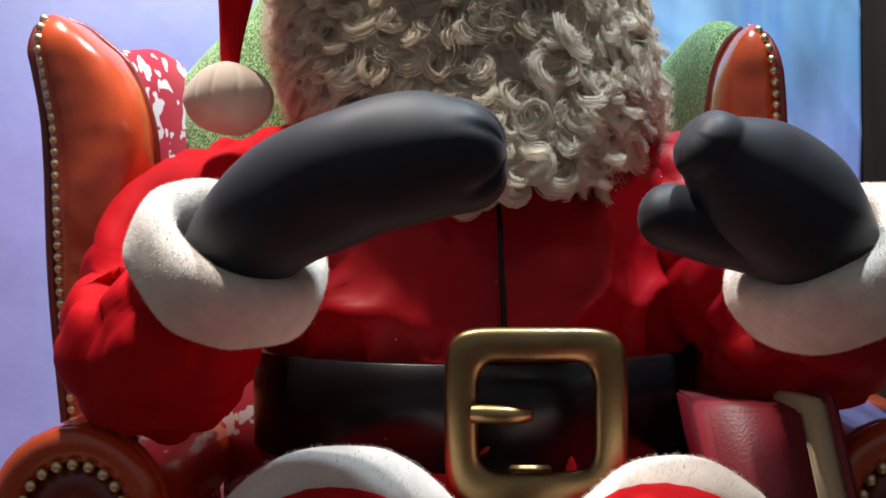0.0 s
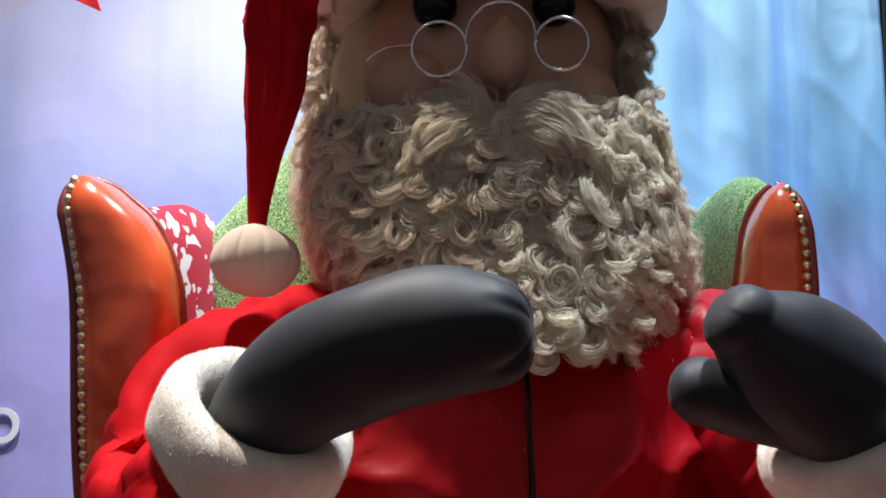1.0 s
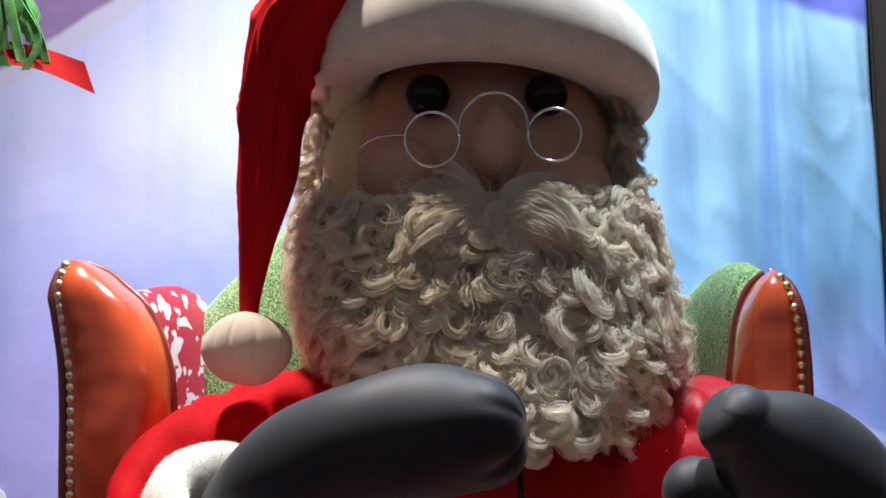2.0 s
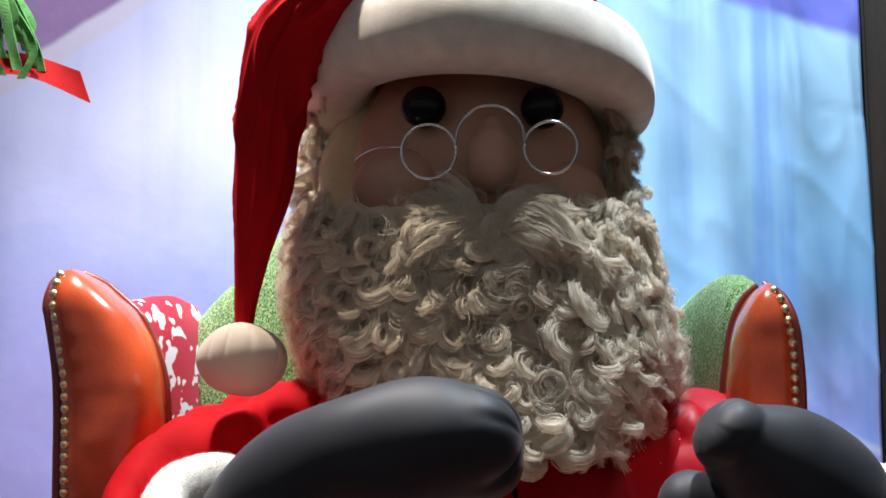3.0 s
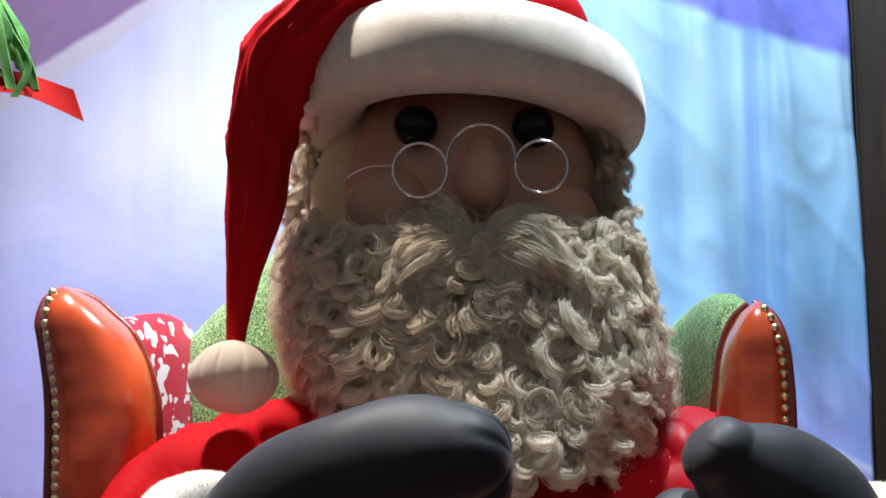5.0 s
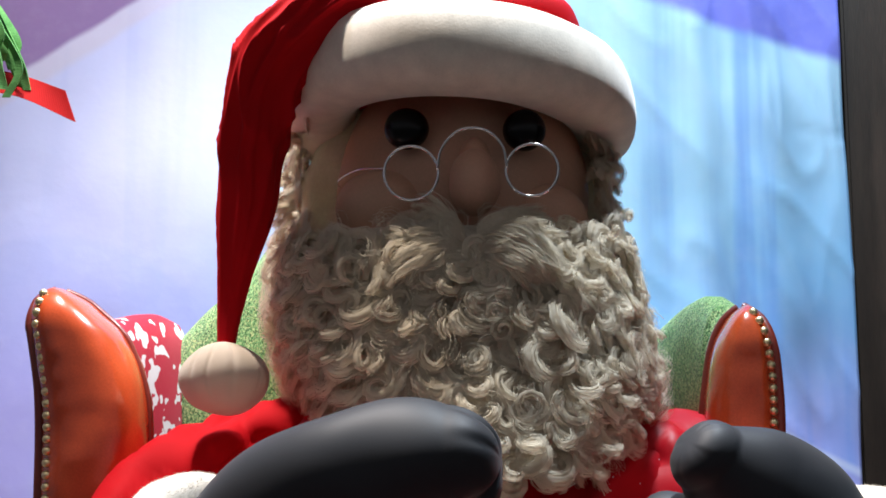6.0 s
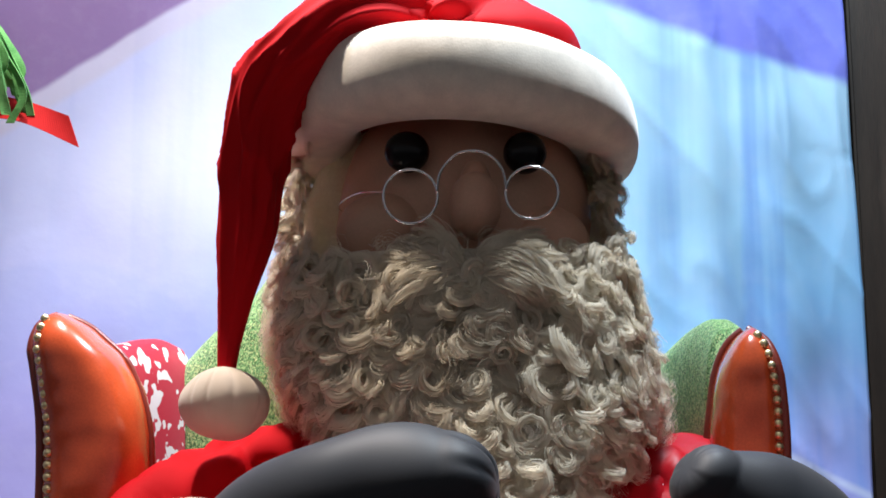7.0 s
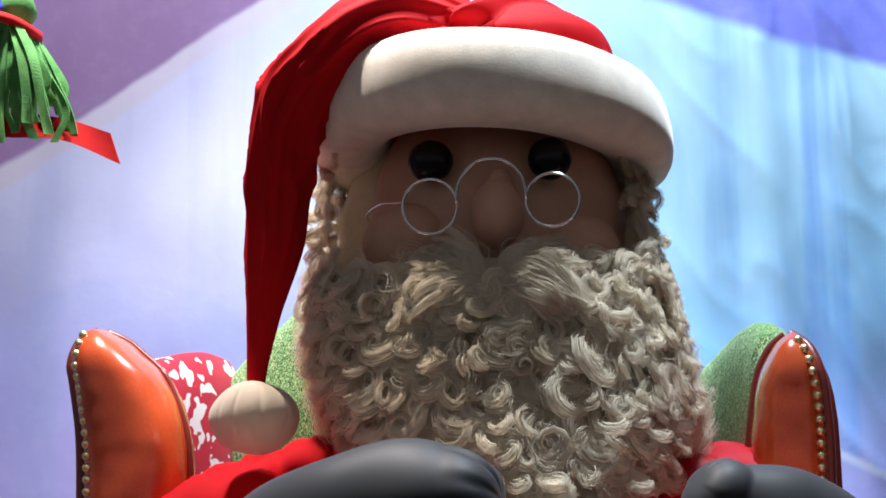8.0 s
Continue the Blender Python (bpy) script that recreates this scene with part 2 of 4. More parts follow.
def tube(points, ra, rb=None, n=24, m=32, ref=(0, 1, 0), shape=None, cap=True):
    """A tube along points; ra, rb: half widths at the points, across and along ref. shape(s, angle): factor on the radius."""
    P = curve_through(points, m)
    A = curve_through([[r] for r in ra], m)[:, 0]
    B = curve_through([[r] for r in (rb or ra)], m)[:, 0]
    T = np.gradient(P, axis=0)
    T /= np.linalg.norm(T, axis=1)[:, None]
    ang = np.linspace(0, 2 * math.pi, n, endpoint=False)
    rings = []
    for i in range(m):
        side = np.cross(T[i], ref)
        side /= np.linalg.norm(side)
        nor = np.cross(side, T[i])
        f = np.array([shape(i / (m - 1), a) for a in ang]) if shape else np.ones(n)
        rings.append(P[i] + (A[i] * np.cos(ang) * f)[:, None] * side + (B[i] * np.sin(ang) * f)[:, None] * nor)
    return loft(rings, cap)


def turned(profile, centre, axis, n=40):
    """A body turned about an axis: profile of (radius, distance along the axis), closed."""
    ax = Vector(axis).normalized()
    q = np.array(ax.to_track_quat("Z", "Y").to_matrix())
    ang = np.linspace(0, 2 * math.pi, n, endpoint=False)
    rings = [np.stack([r * np.cos(ang), r * np.sin(ang), np.full(n, h)], 1) @ q.T + np.array(centre) for r, h in profile]
    return loft(rings, cap=False, closed=True)


def ball(centre, radii, n=28, m=18, shape=None):
    rings = []
    ang = np.linspace(0, 2 * math.pi, n, endpoint=False)
    for i in range(1, m):
        p = math.pi * i / m
        f = np.array([shape(p, a) for a in ang]) if shape else np.ones(n)
        rings.append(np.stack([centre[0] + radii[0] * math.sin(p) * np.cos(ang) * f, centre[1] + radii[1] * math.sin(p) * np.sin(ang) * f,
                               np.full(n, centre[2] - radii[2] * math.cos(p))], 1))
    return loft(rings)


def ruffle(VF, amount, scale, seed=0.0):
    V = np.array(VF[0])
    for i, v in enumerate(V):
        V[i] = v + np.array(noise.noise_vector(Vector(v) * scale + Vector((seed, 0, 0)))) * amount
    return V, VF[1]


def fuzzy(VF, count, length, seed=1):
    """Adds short loose fibres that stand off the surface."""
    V = np.asarray(VF[0], float)
    Q = np.array([f for f in VF[1] if len(f) == 4])
    g = np.random.default_rng(seed)
    f = Q[g.integers(0, len(Q), count)]
    a, b = g.uniform(0, 1, (2, count, 1))
    A, B, C, D = (V[f[:, i]] for i in range(4))
    P = (A * (1 - a) + B * a) * (1 - b) + (D * (1 - a) + C * a) * b
    n = np.cross(B - A, D - A)
    n /= np.linalg.norm(n, axis=1)[:, None] + 1e-12
    t = g.normal(0, 1, (count, 3))
    t -= n * (t * n).sum(1)[:, None]
    t /= np.linalg.norm(t, axis=1)[:, None]
    tip = P + (n * 0.7 + t * g.normal(0, 0.6, (count, 1))) * length * g.uniform(0.4, 1.2, (count, 1))
    w = np.cross(n, t) * 0.0002
    k = len(V)
    i = np.arange(count) * 3 + k
    return np.concatenate([V, np.stack([P - w, P + w, tip], 1).reshape(-1, 3)]), list(VF[1]) + np.stack([i, i + 1, i + 2], 1).tolist()


def folds(VF, amount, grain, seed=0.0):
    """Pushes a cloth mesh into ridged folds; grain: noise scale along x, y, z."""
    V = np.array(VF[0])
    N = np.zeros_like(V)
    for f in VF[1]:
        if len(f) == 4:
            n = np.cross(V[f[2]] - V[f[0]], V[f[3]] - V[f[1]])
            for i in f:
                N[i] += n
    N /= np.linalg.norm(N, axis=1)[:, None] + 1e-12
    for i, v in enumerate(V):
        q = Vector((v[0] * grain[0] + v[2] * grain[2] * 0.6 + seed, v[1] * grain[1], v[2] * grain[2] - v[0] * grain[0] * 0.6))
        r = 1 - abs(noise.noise(q)) * 1.6
        r2 = 1 - abs(noise.noise(q * 2.1)) * 1.6
        V[i] = v + N[i] * amount * (max(0, r) ** 4 - 0.35 + 0.4 * max(0, r2) ** 4)
    return V, VF[1]


def box(lo, hi, bevel=0.004):
    bm = bmesh.new()
    bmesh.ops.create_cube(bm, size=1)
    for v in bm.verts:
        v.co = Vector([lo[i] + (v.co[i] + 0.5) * (hi[i] - lo[i]) for i in range(3)])
    if bevel:
        bmesh.ops.bevel(bm, geom=bm.edges[:], offset=bevel, segments=2, affect="EDGES")
    bm.verts.index_update()
    out = np.array([v.co[:] for v in bm.verts]), [tuple(v.index for v in f.verts) for f in bm.faces]
    bm.free()
    return out


def superellipse(cx, cy, z, a, b, n=36, e=2.4):
    ang = np.linspace(0, 2 * math.pi, n, endpoint=False)
    c, s = np.cos(ang), np.sin(ang)
    return np.stack([cx + a * np.sign(c) * np.abs(c) ** (2 / e), cy + b * np.sign(s) * np.abs(s) ** (2 / e), np.full(n, z)], 1)


# ---- the display window: platform, walls, ceiling, street ----
thing("ground", box((-40, -60, -0.62), (40, 60, -0.6), 0), PAVING, "grey street paving in front of the shop window", "ground", "structure", smooth=False)
thing("floor", box((-1.3, -0.75, -0.6), (1.3, 0.9, 0.0), 0.005), FLOORWOOD, "dark wooden platform of the window display", "floor", "structure", smooth=False)
thing("ceiling", box((-1.36, -0.75, 2.75), (1.36, 0.96, 2.85), 0.005), PLASTER, "grey plaster ceiling over the window display", "ceiling", "structure", smooth=False)
thing("wall_back", box((-1.3, 0.84, 0.0), (1.3, 0.9, 2.75), 0), PLASTER, "plain plaster wall behind the painted cloth", "wall", "structure", smooth=False)
thing("wall_left", box((-1.36, -0.75, 0.0), (-1.3, 0.9, 2.75), 0), PLASTER, "plain plaster side wall of the window display", "wall", "structure", smooth=False)
thing("wall_right", box((1.3, -0.75, 0.0), (1.36, 0.9, 2.75), 0), WOOD, "dark brown boarded side wall of the window display", "wall", "structure", smooth=False)
thing("trim", box((0.628, 0.585, 0.0), (0.83, 0.64, 2.75), 0.004), WOOD, "dark brown upright board beside the painted cloth", "board", "structure", smooth=False)


def cloth_depth(x, z):
    """How far back the hanging cloth lies, with its folds and creases."""
    w = max(0.0, min(1.0, (x - 0.1) / 0.35))
    y = 0.56 + (0.003 + 0.006 * w) * math.sin(x * (30 + 18 * w) + 2.5 * noise.noise((x * 3, z * 1.2, 0))) * (0.55 + 0.45 * noise.noise((x * 5, z * 0.8, 4)))
    y += 0.008 * noise.noise((x * 2.2, z * 1.2, 1)) + (0.002 + 0.0025 * w) * noise.noise((x * 9 + z * 4, z * 7 - x * 5, 2))
    y -= 0.005 * w * (1 - abs(noise.noise((x * 13 + z * 6, z * 5, 7)))) ** 5
    # sharp pulled creases beside the board and a few small puckers
    r = max(0.0, min(1.0, (x - 0.4) / 0.15))
    y -= 0.006 * r * max(0.0, 1 - 4 * abs(noise.noise((x * 14 + z * 2, z * 2.5 + x * 3, 11)))) ** 2 * max(0.0, noise.noise((x * 4, z * 3, 21)) + 0.25)
    y += 0.004 * max(0.0, 1 - 16 * abs(noise.noise((x * 3 + z * 2, z * 3 - x, 15)))) ** 2 * max(0.0, noise.noise((x * 4, z * 5, 31)) - 0.1)
    return y


def backdrop():
    nx, nz = 420, 260
    V, F = [], []
    for k in range(nz + 1):
        z = 0.02 + 2.6 * k / nz
        for i in range(nx + 1):
            x = -1.28 + i / nx * (1.28 + 0.618 + 0.004 * math.sin(z * 7) + 0.01 * (1.3 - z) * 0.3)
            V.append((x, cloth_depth(x, z), z))
    for k in range(nz):
        for i in range(nx):
            a = k * (nx + 1) + i
            F.append((a, a + 1, a + nx + 2, a + nx + 1))
    o = thing("backdrop", (V, F), CANVAS, "hanging canvas painted with pale blue winter sky and purple hills", "backdrop", "structure")
    s = o.modifiers.new("thickness", "SOLIDIFY")
    s.thickness = 0.003


backdrop()

lt = bpy.data.curves.new("letter", "FONT")
lt.body, lt.size, lt.extrude, lt.align_x, lt.align_y = "o", 0.115, 0.001, "CENTER", "CENTER"
letter = tagged(new("letter", lt), "white letter on the painted backdrop cloth", "letter")
letter.matrix_world = pose(-0.712, cloth_depth(-0.71, 0.787) - 0.005, 0.787, 90, 0, 0)
lt.materials.append(LETTER)


# ---- the wingback armchair ----
chair = empty("wingback_armchair", (-0.02, 0.1, 0), "tan leather wingback armchair with brass nails and patchwork cloth lining", "armchair")
NAIL = None


def nail(parent, p, r=0.0062):
    global NAIL
    if NAIL is None:
        rings = [np.stack([math.cos(q) * 1.0 * np.cos(np.linspace(0, 2 * math.pi, 10, endpoint=False)), -math.sin(q) * 0.75 * np.ones(10),
                           math.cos(q) * np.sin(np.linspace(0, 2 * math.pi, 10, endpoint=False))], 1) for q in (0, 0.5, 0.95, 1.35)]
        NAIL = mesh_data("nail", *loft(rings), BRASS)
    o = new("nail", NAIL)
    o.location, o.scale = p, (r, r, r)
    o.parent = parent
    o.matrix_parent_inverse = Matrix.Translation(-parent.location)
    return o


def wing(side, outer, inner, top, nails, pitch, size):
    """Rolled leather front of a wing; outer, inner: rows of (z, x); nails: distance of the nail row from the outer edge."""
    zo, xo = curve_through(outer, 80).T
    zi, xi = curve_through(inner, 80).T

    def section(z):
        a, b = float(np.interp(z, zo, xo)), float(np.interp(z, zi, xi))
        f = 1.0 if z < top - 0.05 else math.sqrt(max(0.02, 1 - ((z - top + 0.05) / 0.05) ** 2))
        g = 1.0 if z < top - 0.016 else math.sqrt(max(0.01, 1 - ((z - top + 0.016) / 0.016) ** 2))
        c = (a + b) / 2
        return c + (a - c) * g, c + (b - c) * g, 0.062 * (0.35 + 0.65 * f)

    def front(x, z):
        a, b, d = section(z)
        u = min(0.98, abs(x - (a + b) / 2) / (abs(a - b) / 2))
        return 0.045 - d * (1 - u ** 2.7) ** (1 / 2.7)

    rings = []
    for z in list(np.linspace(0.60, top - 0.05, 60)) + [top - 0.05 + 0.05 * math.sin(a) for a in np.linspace(0.12, 1.5, 12)]:
        a, b, d = section(z)
        rings.append(superellipse((a + b) / 2, 0.045, z, abs(a - b) / 2, d, 56, 2.7))
    w = part("wing", ruffle(ruffle(loft(rings), 0.0024, 11, side), 0.0012, 38, side), LEATHER, chair, "glossy tan leather wing edged with brass nails")
    way = 1 if xi[0] > xo[0] else -1
    Z = list(np.linspace(0.6, top - 0.06, 9)) + [top - 0.05 + 0.0495 * math.sin(q) for q in np.linspace(0.1, 1.5, 13)]
    part("welt", tube([(section(z)[0] + way * 0.002, 0.012 + 0.03 * max(0.0, (z - top + 0.05) / 0.05) ** 2, z) for z in Z], [0.006] * 22, n=10, m=110, ref=(0, 1, 0.01)), LEATHER_DARK, w, "dark leather welt")
    part("piping", tube([(section(z)[1] + way * 0.001, 0.046, z) for z in Z], [0.0042] * 22, n=10, m=110, ref=(0, 1, 0.01)), LEATHER_DARK, w, "dark piping")
    z, last = 0.6, None
    while z < top - 0.006:
        x = float(np.interp(z, zo, xo)) + way * nails
        q = np.array([x, front(x, z) - 0.0008, z])
        if last is None or np.linalg.norm(q - last) > pitch:
            nail(w, q, size)
            last = q
        z += 0.0006
    return w


wl = wing(1, [(0.6, -0.392), (0.63, -0.395), (0.77, -0.409), (0.93, -0.416), (1.0, -0.427), (1.03, -0.433), (1.065, -0.43)],
          [(0.6, -0.27), (0.8, -0.298), (0.92, -0.303), (0.98, -0.316), (1.02, -0.338), (1.045, -0.365), (1.065, -0.39)], 1.068, 0.016, 0.0122, 0.0052)
wr = wing(2, [(0.6, 0.37), (0.8, 0.38), (0.95, 0.384), (1.0, 0.38), (1.03, 0.373), (1.05, 0.362)],
          [(0.6, 0.28), (0.85, 0.3), (0.92, 0.305), (0.98, 0.312), (1.02, 0.322), (1.05, 0.34)], 1.052, 0.013, 0.0118, 0.0048)


def slab(plan, z0, tops, thick, mat, name, label):
    """An upright padded panel along a plan line, with its top height along it."""
    P = curve_through(plan, 26)
    H = curve_through([[t] for t in tops], 26)[:, 0]
    T = np.gradient(P, axis=0)
    T /= np.linalg.norm(T, axis=1)[:, None]
    N = np.stack([T[:, 1], -T[:, 0]], 1)
    ang = np.linspace(0, 2 * math.pi, 30, endpoint=False)
    rings = []
    for i in range(26):
        c, s = np.cos(ang), np.sin(ang)
        h = (H[i] - z0) / 2
        off = thick / 2 * np.sign(c) * np.abs(c) ** 0.7
        zz = z0 + h + (h - thick * 0.3) * np.sign(s) * np.abs(s) ** 0.35 + thick * 0.3 * s
        rings.append(np.stack([P[i, 0] + N[i, 0] * off, P[i, 1] + N[i, 1] * off, zz], 1))
    return part(name, ruffle(loft(rings), 0.006, 7), mat, chair, label)


slab([(-0.385, 0.075), (-0.368, 0.14), (-0.352, 0.2), (-0.345, 0.27)], 0.5, [1.035, 1.05, 1.062, 1.06], 0.075, PRINT, "wing_lining", "crimson cotton lining printed with white blotches")
slab([(0.342, 0.075), (0.334, 0.12), (0.318, 0.2), (0.29, 0.27)], 0.5, [1.056, 1.072, 1.066, 1.045], 0.075, TWEED, "wing_lining", "green tweed lining of the wing")
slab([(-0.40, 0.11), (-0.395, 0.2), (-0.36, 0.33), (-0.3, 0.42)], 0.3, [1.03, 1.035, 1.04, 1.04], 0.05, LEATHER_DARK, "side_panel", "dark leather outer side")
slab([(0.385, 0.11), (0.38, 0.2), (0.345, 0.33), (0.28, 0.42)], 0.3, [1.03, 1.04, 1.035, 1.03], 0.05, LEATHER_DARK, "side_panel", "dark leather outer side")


def back():
    rings = []
    outline = [(0.42, 0.3), (0.8, 0.325), (0.95, 0.325), (1.01, 0.318), (1.07, 0.27), (1.115, 0.215), (1.17, 0.168), (1.21, 0.12), (1.23, 0.06), (1.236, 0.015)]
    for z, w in curve_through(outline, 40):
        d = 0.07 * min(1.0, math.sqrt(max(0.01, (1.25 - z) / 0.12)))
        rings.append(superellipse(-0.05, 0.31, z, max(w * 0.925, 0.01), d * 1.3, 60, 4.5))
    part("backrest", ruffle(loft(rings), 0.006, 6), TWEED, chair, "padded green tweed backrest")


back()


def arm(cx, cz, r, inner):
    a = tube([(cx, -0.15, cz), (cx, -0.02, cz + 0.005), (cx, 0.1, cz + 0.01), (cx, 0.26, cz + 0.01)], [r, r, r * 0.98, r * 0.95], n=30, m=20, ref=(0, 0, 1))
    o = part("armrest", a, LEATHER, chair, "rolled tan leather armrest with a nailed scroll front")
    part("scroll_rim", turned([(r * 0.96, -0.012), (r, 0.0), (r * 0.97, 0.012), (r * 0.85, 0.018), (r * 0.62, 0.012), (r * 0.56, 0.0)], (cx, -0.15, cz), (0, -1, 0), 36), LEATHER, o)
    part("scroll_face", turned([(0.001, 0.006), (r * 0.4, 0.007), (r * 0.56, 0.003), (r * 0.58, -0.004), (0.001, -0.004)], (cx, -0.152, cz), (0, -1, 0), 30), LEATHER_DARK, o, "dark leather scroll face")
    for k in range(20):
        q = 2 * math.pi * k / 20
        nail(o, (cx + r * 0.58 * math.cos(q), -0.164, cz + r * 0.58 * math.sin(q)))
    part("arm_panel", box((cx - 0.06, -0.14, 0.18), (cx + 0.06, 0.3, cz - 0.02), 0.02), LEATHER, chair)
    x0 = cx + inner * 0.066
    part("arm_lining", box((x0 - 0.012, -0.12, 0.3), (x0 + 0.012, 0.3, cz + 0.03), 0.008), PRINT, chair, "crimson printed lining inside the arm")


arm(-0.327, 0.553, 0.086, 1)
arm(0.462, 0.562, 0.086, -1)
part("seat", ruffle(box((-0.27, -0.2, 0.3), (0.36, 0.32, 0.46), 0.04), 0.008, 8), PRINT, chair, "crimson printed seat cushion")
part("back_cushion", ruffle(box((-0.29, 0.17, 0.44), (0.34, 0.3, 0.8), 0.035), 0.008, 8), PRINT, chair, "crimson printed back cushion")
part("apron", box((-0.36, -0.16, 0.16), (0.46, 0.36, 0.3), 0.015), LEATHER, chair)
for lx, ly in ((-0.32, -0.12), (0.42, -0.12), (-0.3, 0.34), (0.38, 0.34)):
    part("leg", tube([(lx, ly, 0.0), (lx, ly, 0.08), (lx, ly, 0.165)], [0.018, 0.024, 0.03], n=14, m=8), WOOD, chair)


# ---- the seated figure ----
rng = np.random.default_rng(7)
HX, HY = 0.042, 0.035
HEADZ = -0.006


def strands(roots, downs, normals, length, curl, wide, count, turns, seg=13, spread=0.003, flat=0.75):
    """Locks of curled wool: each a bundle of fine flat fibres that follow one spiral."""
    V, F, k = [], [], 0
    u = np.linspace(0, 1, seg)
    quad = np.arange(seg - 1) * 2
    quad = np.stack([quad, quad + 1, quad + 3, quad + 2], 1)
    for root, down, nor in zip(roots, downs, normals):
        n = nor / np.linalg.norm(nor)
        d = down - n * np.dot(down, n)
        d /= np.linalg.norm(d)
        s = np.cross(n, d)
        L = length * rng.uniform(0.6, 1.25)
        R = curl * rng.uniform(0.6, 1.3)
        tn = turns * rng.uniform(0.7, 1.3) * rng.choice([-1, 1])
        ph = rng.uniform(-2.2, 2.2)
        tilt = rng.uniform(0, flat)
        sl = rng.normal(0, 0.35)
        ang = ph + 2 * math.pi * tn * u ** 0.95
        rad = R * (1.0 - 0.5 * u)
        c1 = (np.cos(ang) - math.cos(ph)) * rad
        c2 = (np.sin(ang) - math.sin(ph)) * rad
        base = root + np.outer(u * L, d + s * sl) + np.outer(c1, s) + np.outer(c2, d * (1 - tilt) + n * tilt) + np.outer(0.008 + 0.012 * np.sin(math.pi * u), n)
        T = np.gradient(base, axis=0)
        T /= np.linalg.norm(T, axis=1)[:, None] + 1e-9
        A = np.cross(T, n)
        A /= np.linalg.norm(A, axis=1)[:, None] + 1e-6
        B = np.cross(A, T)
        q = rng.uniform(0, 2 * math.pi, count)
        o = spread * np.sqrt(rng.uniform(0.05, 1.6, count)) * rng.uniform(0.8, 1.2, count)
        body = (0.35 + 0.85 * np.sin(math.pi * np.clip(u * 0.72 + 0.2, 0, 1))) * (1 - 0.35 * u ** 3)
        fray = np.clip(rng.standard_t(3, (count, 2)), -3.2, 3.2) * spread * 0.28
        wig = 0.0006 * np.sin(rng.uniform(7, 13, (count, 1)) * u + rng.uniform(0, 6.28, (count, 1)))
        a = (o * np.cos(q))[:, None] * body + fray[:, :1] * u ** 2 + wig
        b = (o * np.sin(q))[:, None] * body + fray[:, 1:] * u ** 2
        P = base + 1.15 * a[..., None] * A + 0.9 * b[..., None] * B
        w = wide * rng.uniform(0.6, 1.3, (count, 1)) * (1 - 0.6 * u ** 3)
        across = A * 0.9 - np.sign(b)[..., None] * (np.cos(q)[:, None, None]) * B * 0.7
        across = across / (np.linalg.norm(across, axis=2)[..., None] + 1e-9)
        E = np.stack([P - w[..., None] * across, P + w[..., None] * across], 2)
        V.append(E.reshape(-1, 3))
        F.append((quad[None] + (np.arange(count) * seg * 2)[:, None, None] + k).reshape(-1, 4))
        k += count * seg * 2
    return np.concatenate(V), np.concatenate(F)


def beard_surface(u, z):
    """Point and outward normal of the beard's body; u: -1 at one cheek, 1 at the other."""
    w = np.interp(z, [0.82, 0.85, 0.89, 0.93, 0.98, 1.05, 1.12, 1.18, 1.24], [0.035, 0.052, 0.092, 0.134, 0.17, 0.179, 0.174, 0.17, 0.166])
    cx = np.interp(z, [0.82, 0.88, 0.93, 1.0, 1.07, 1.2], [0.108, 0.096, 0.075, 0.054, 0.039, 0.025])
    front = np.interp(z, [0.82, 0.9, 1.0, 1.08, 1.13, 1.2], [-0.16, -0.152, -0.139, -0.13, -0.112, -0.08])
    a = u * math.pi / 2
    p = np.array([cx + w * math.sin(a), 0.05 + (front - 0.05) * math.copysign(abs(math.cos(a)) ** 0.8, math.cos(a)), z])
    n = np.array([math.sin(a) * 1.1, -math.cos(a), 0.12])
    return p, n / np.linalg.norm(n)


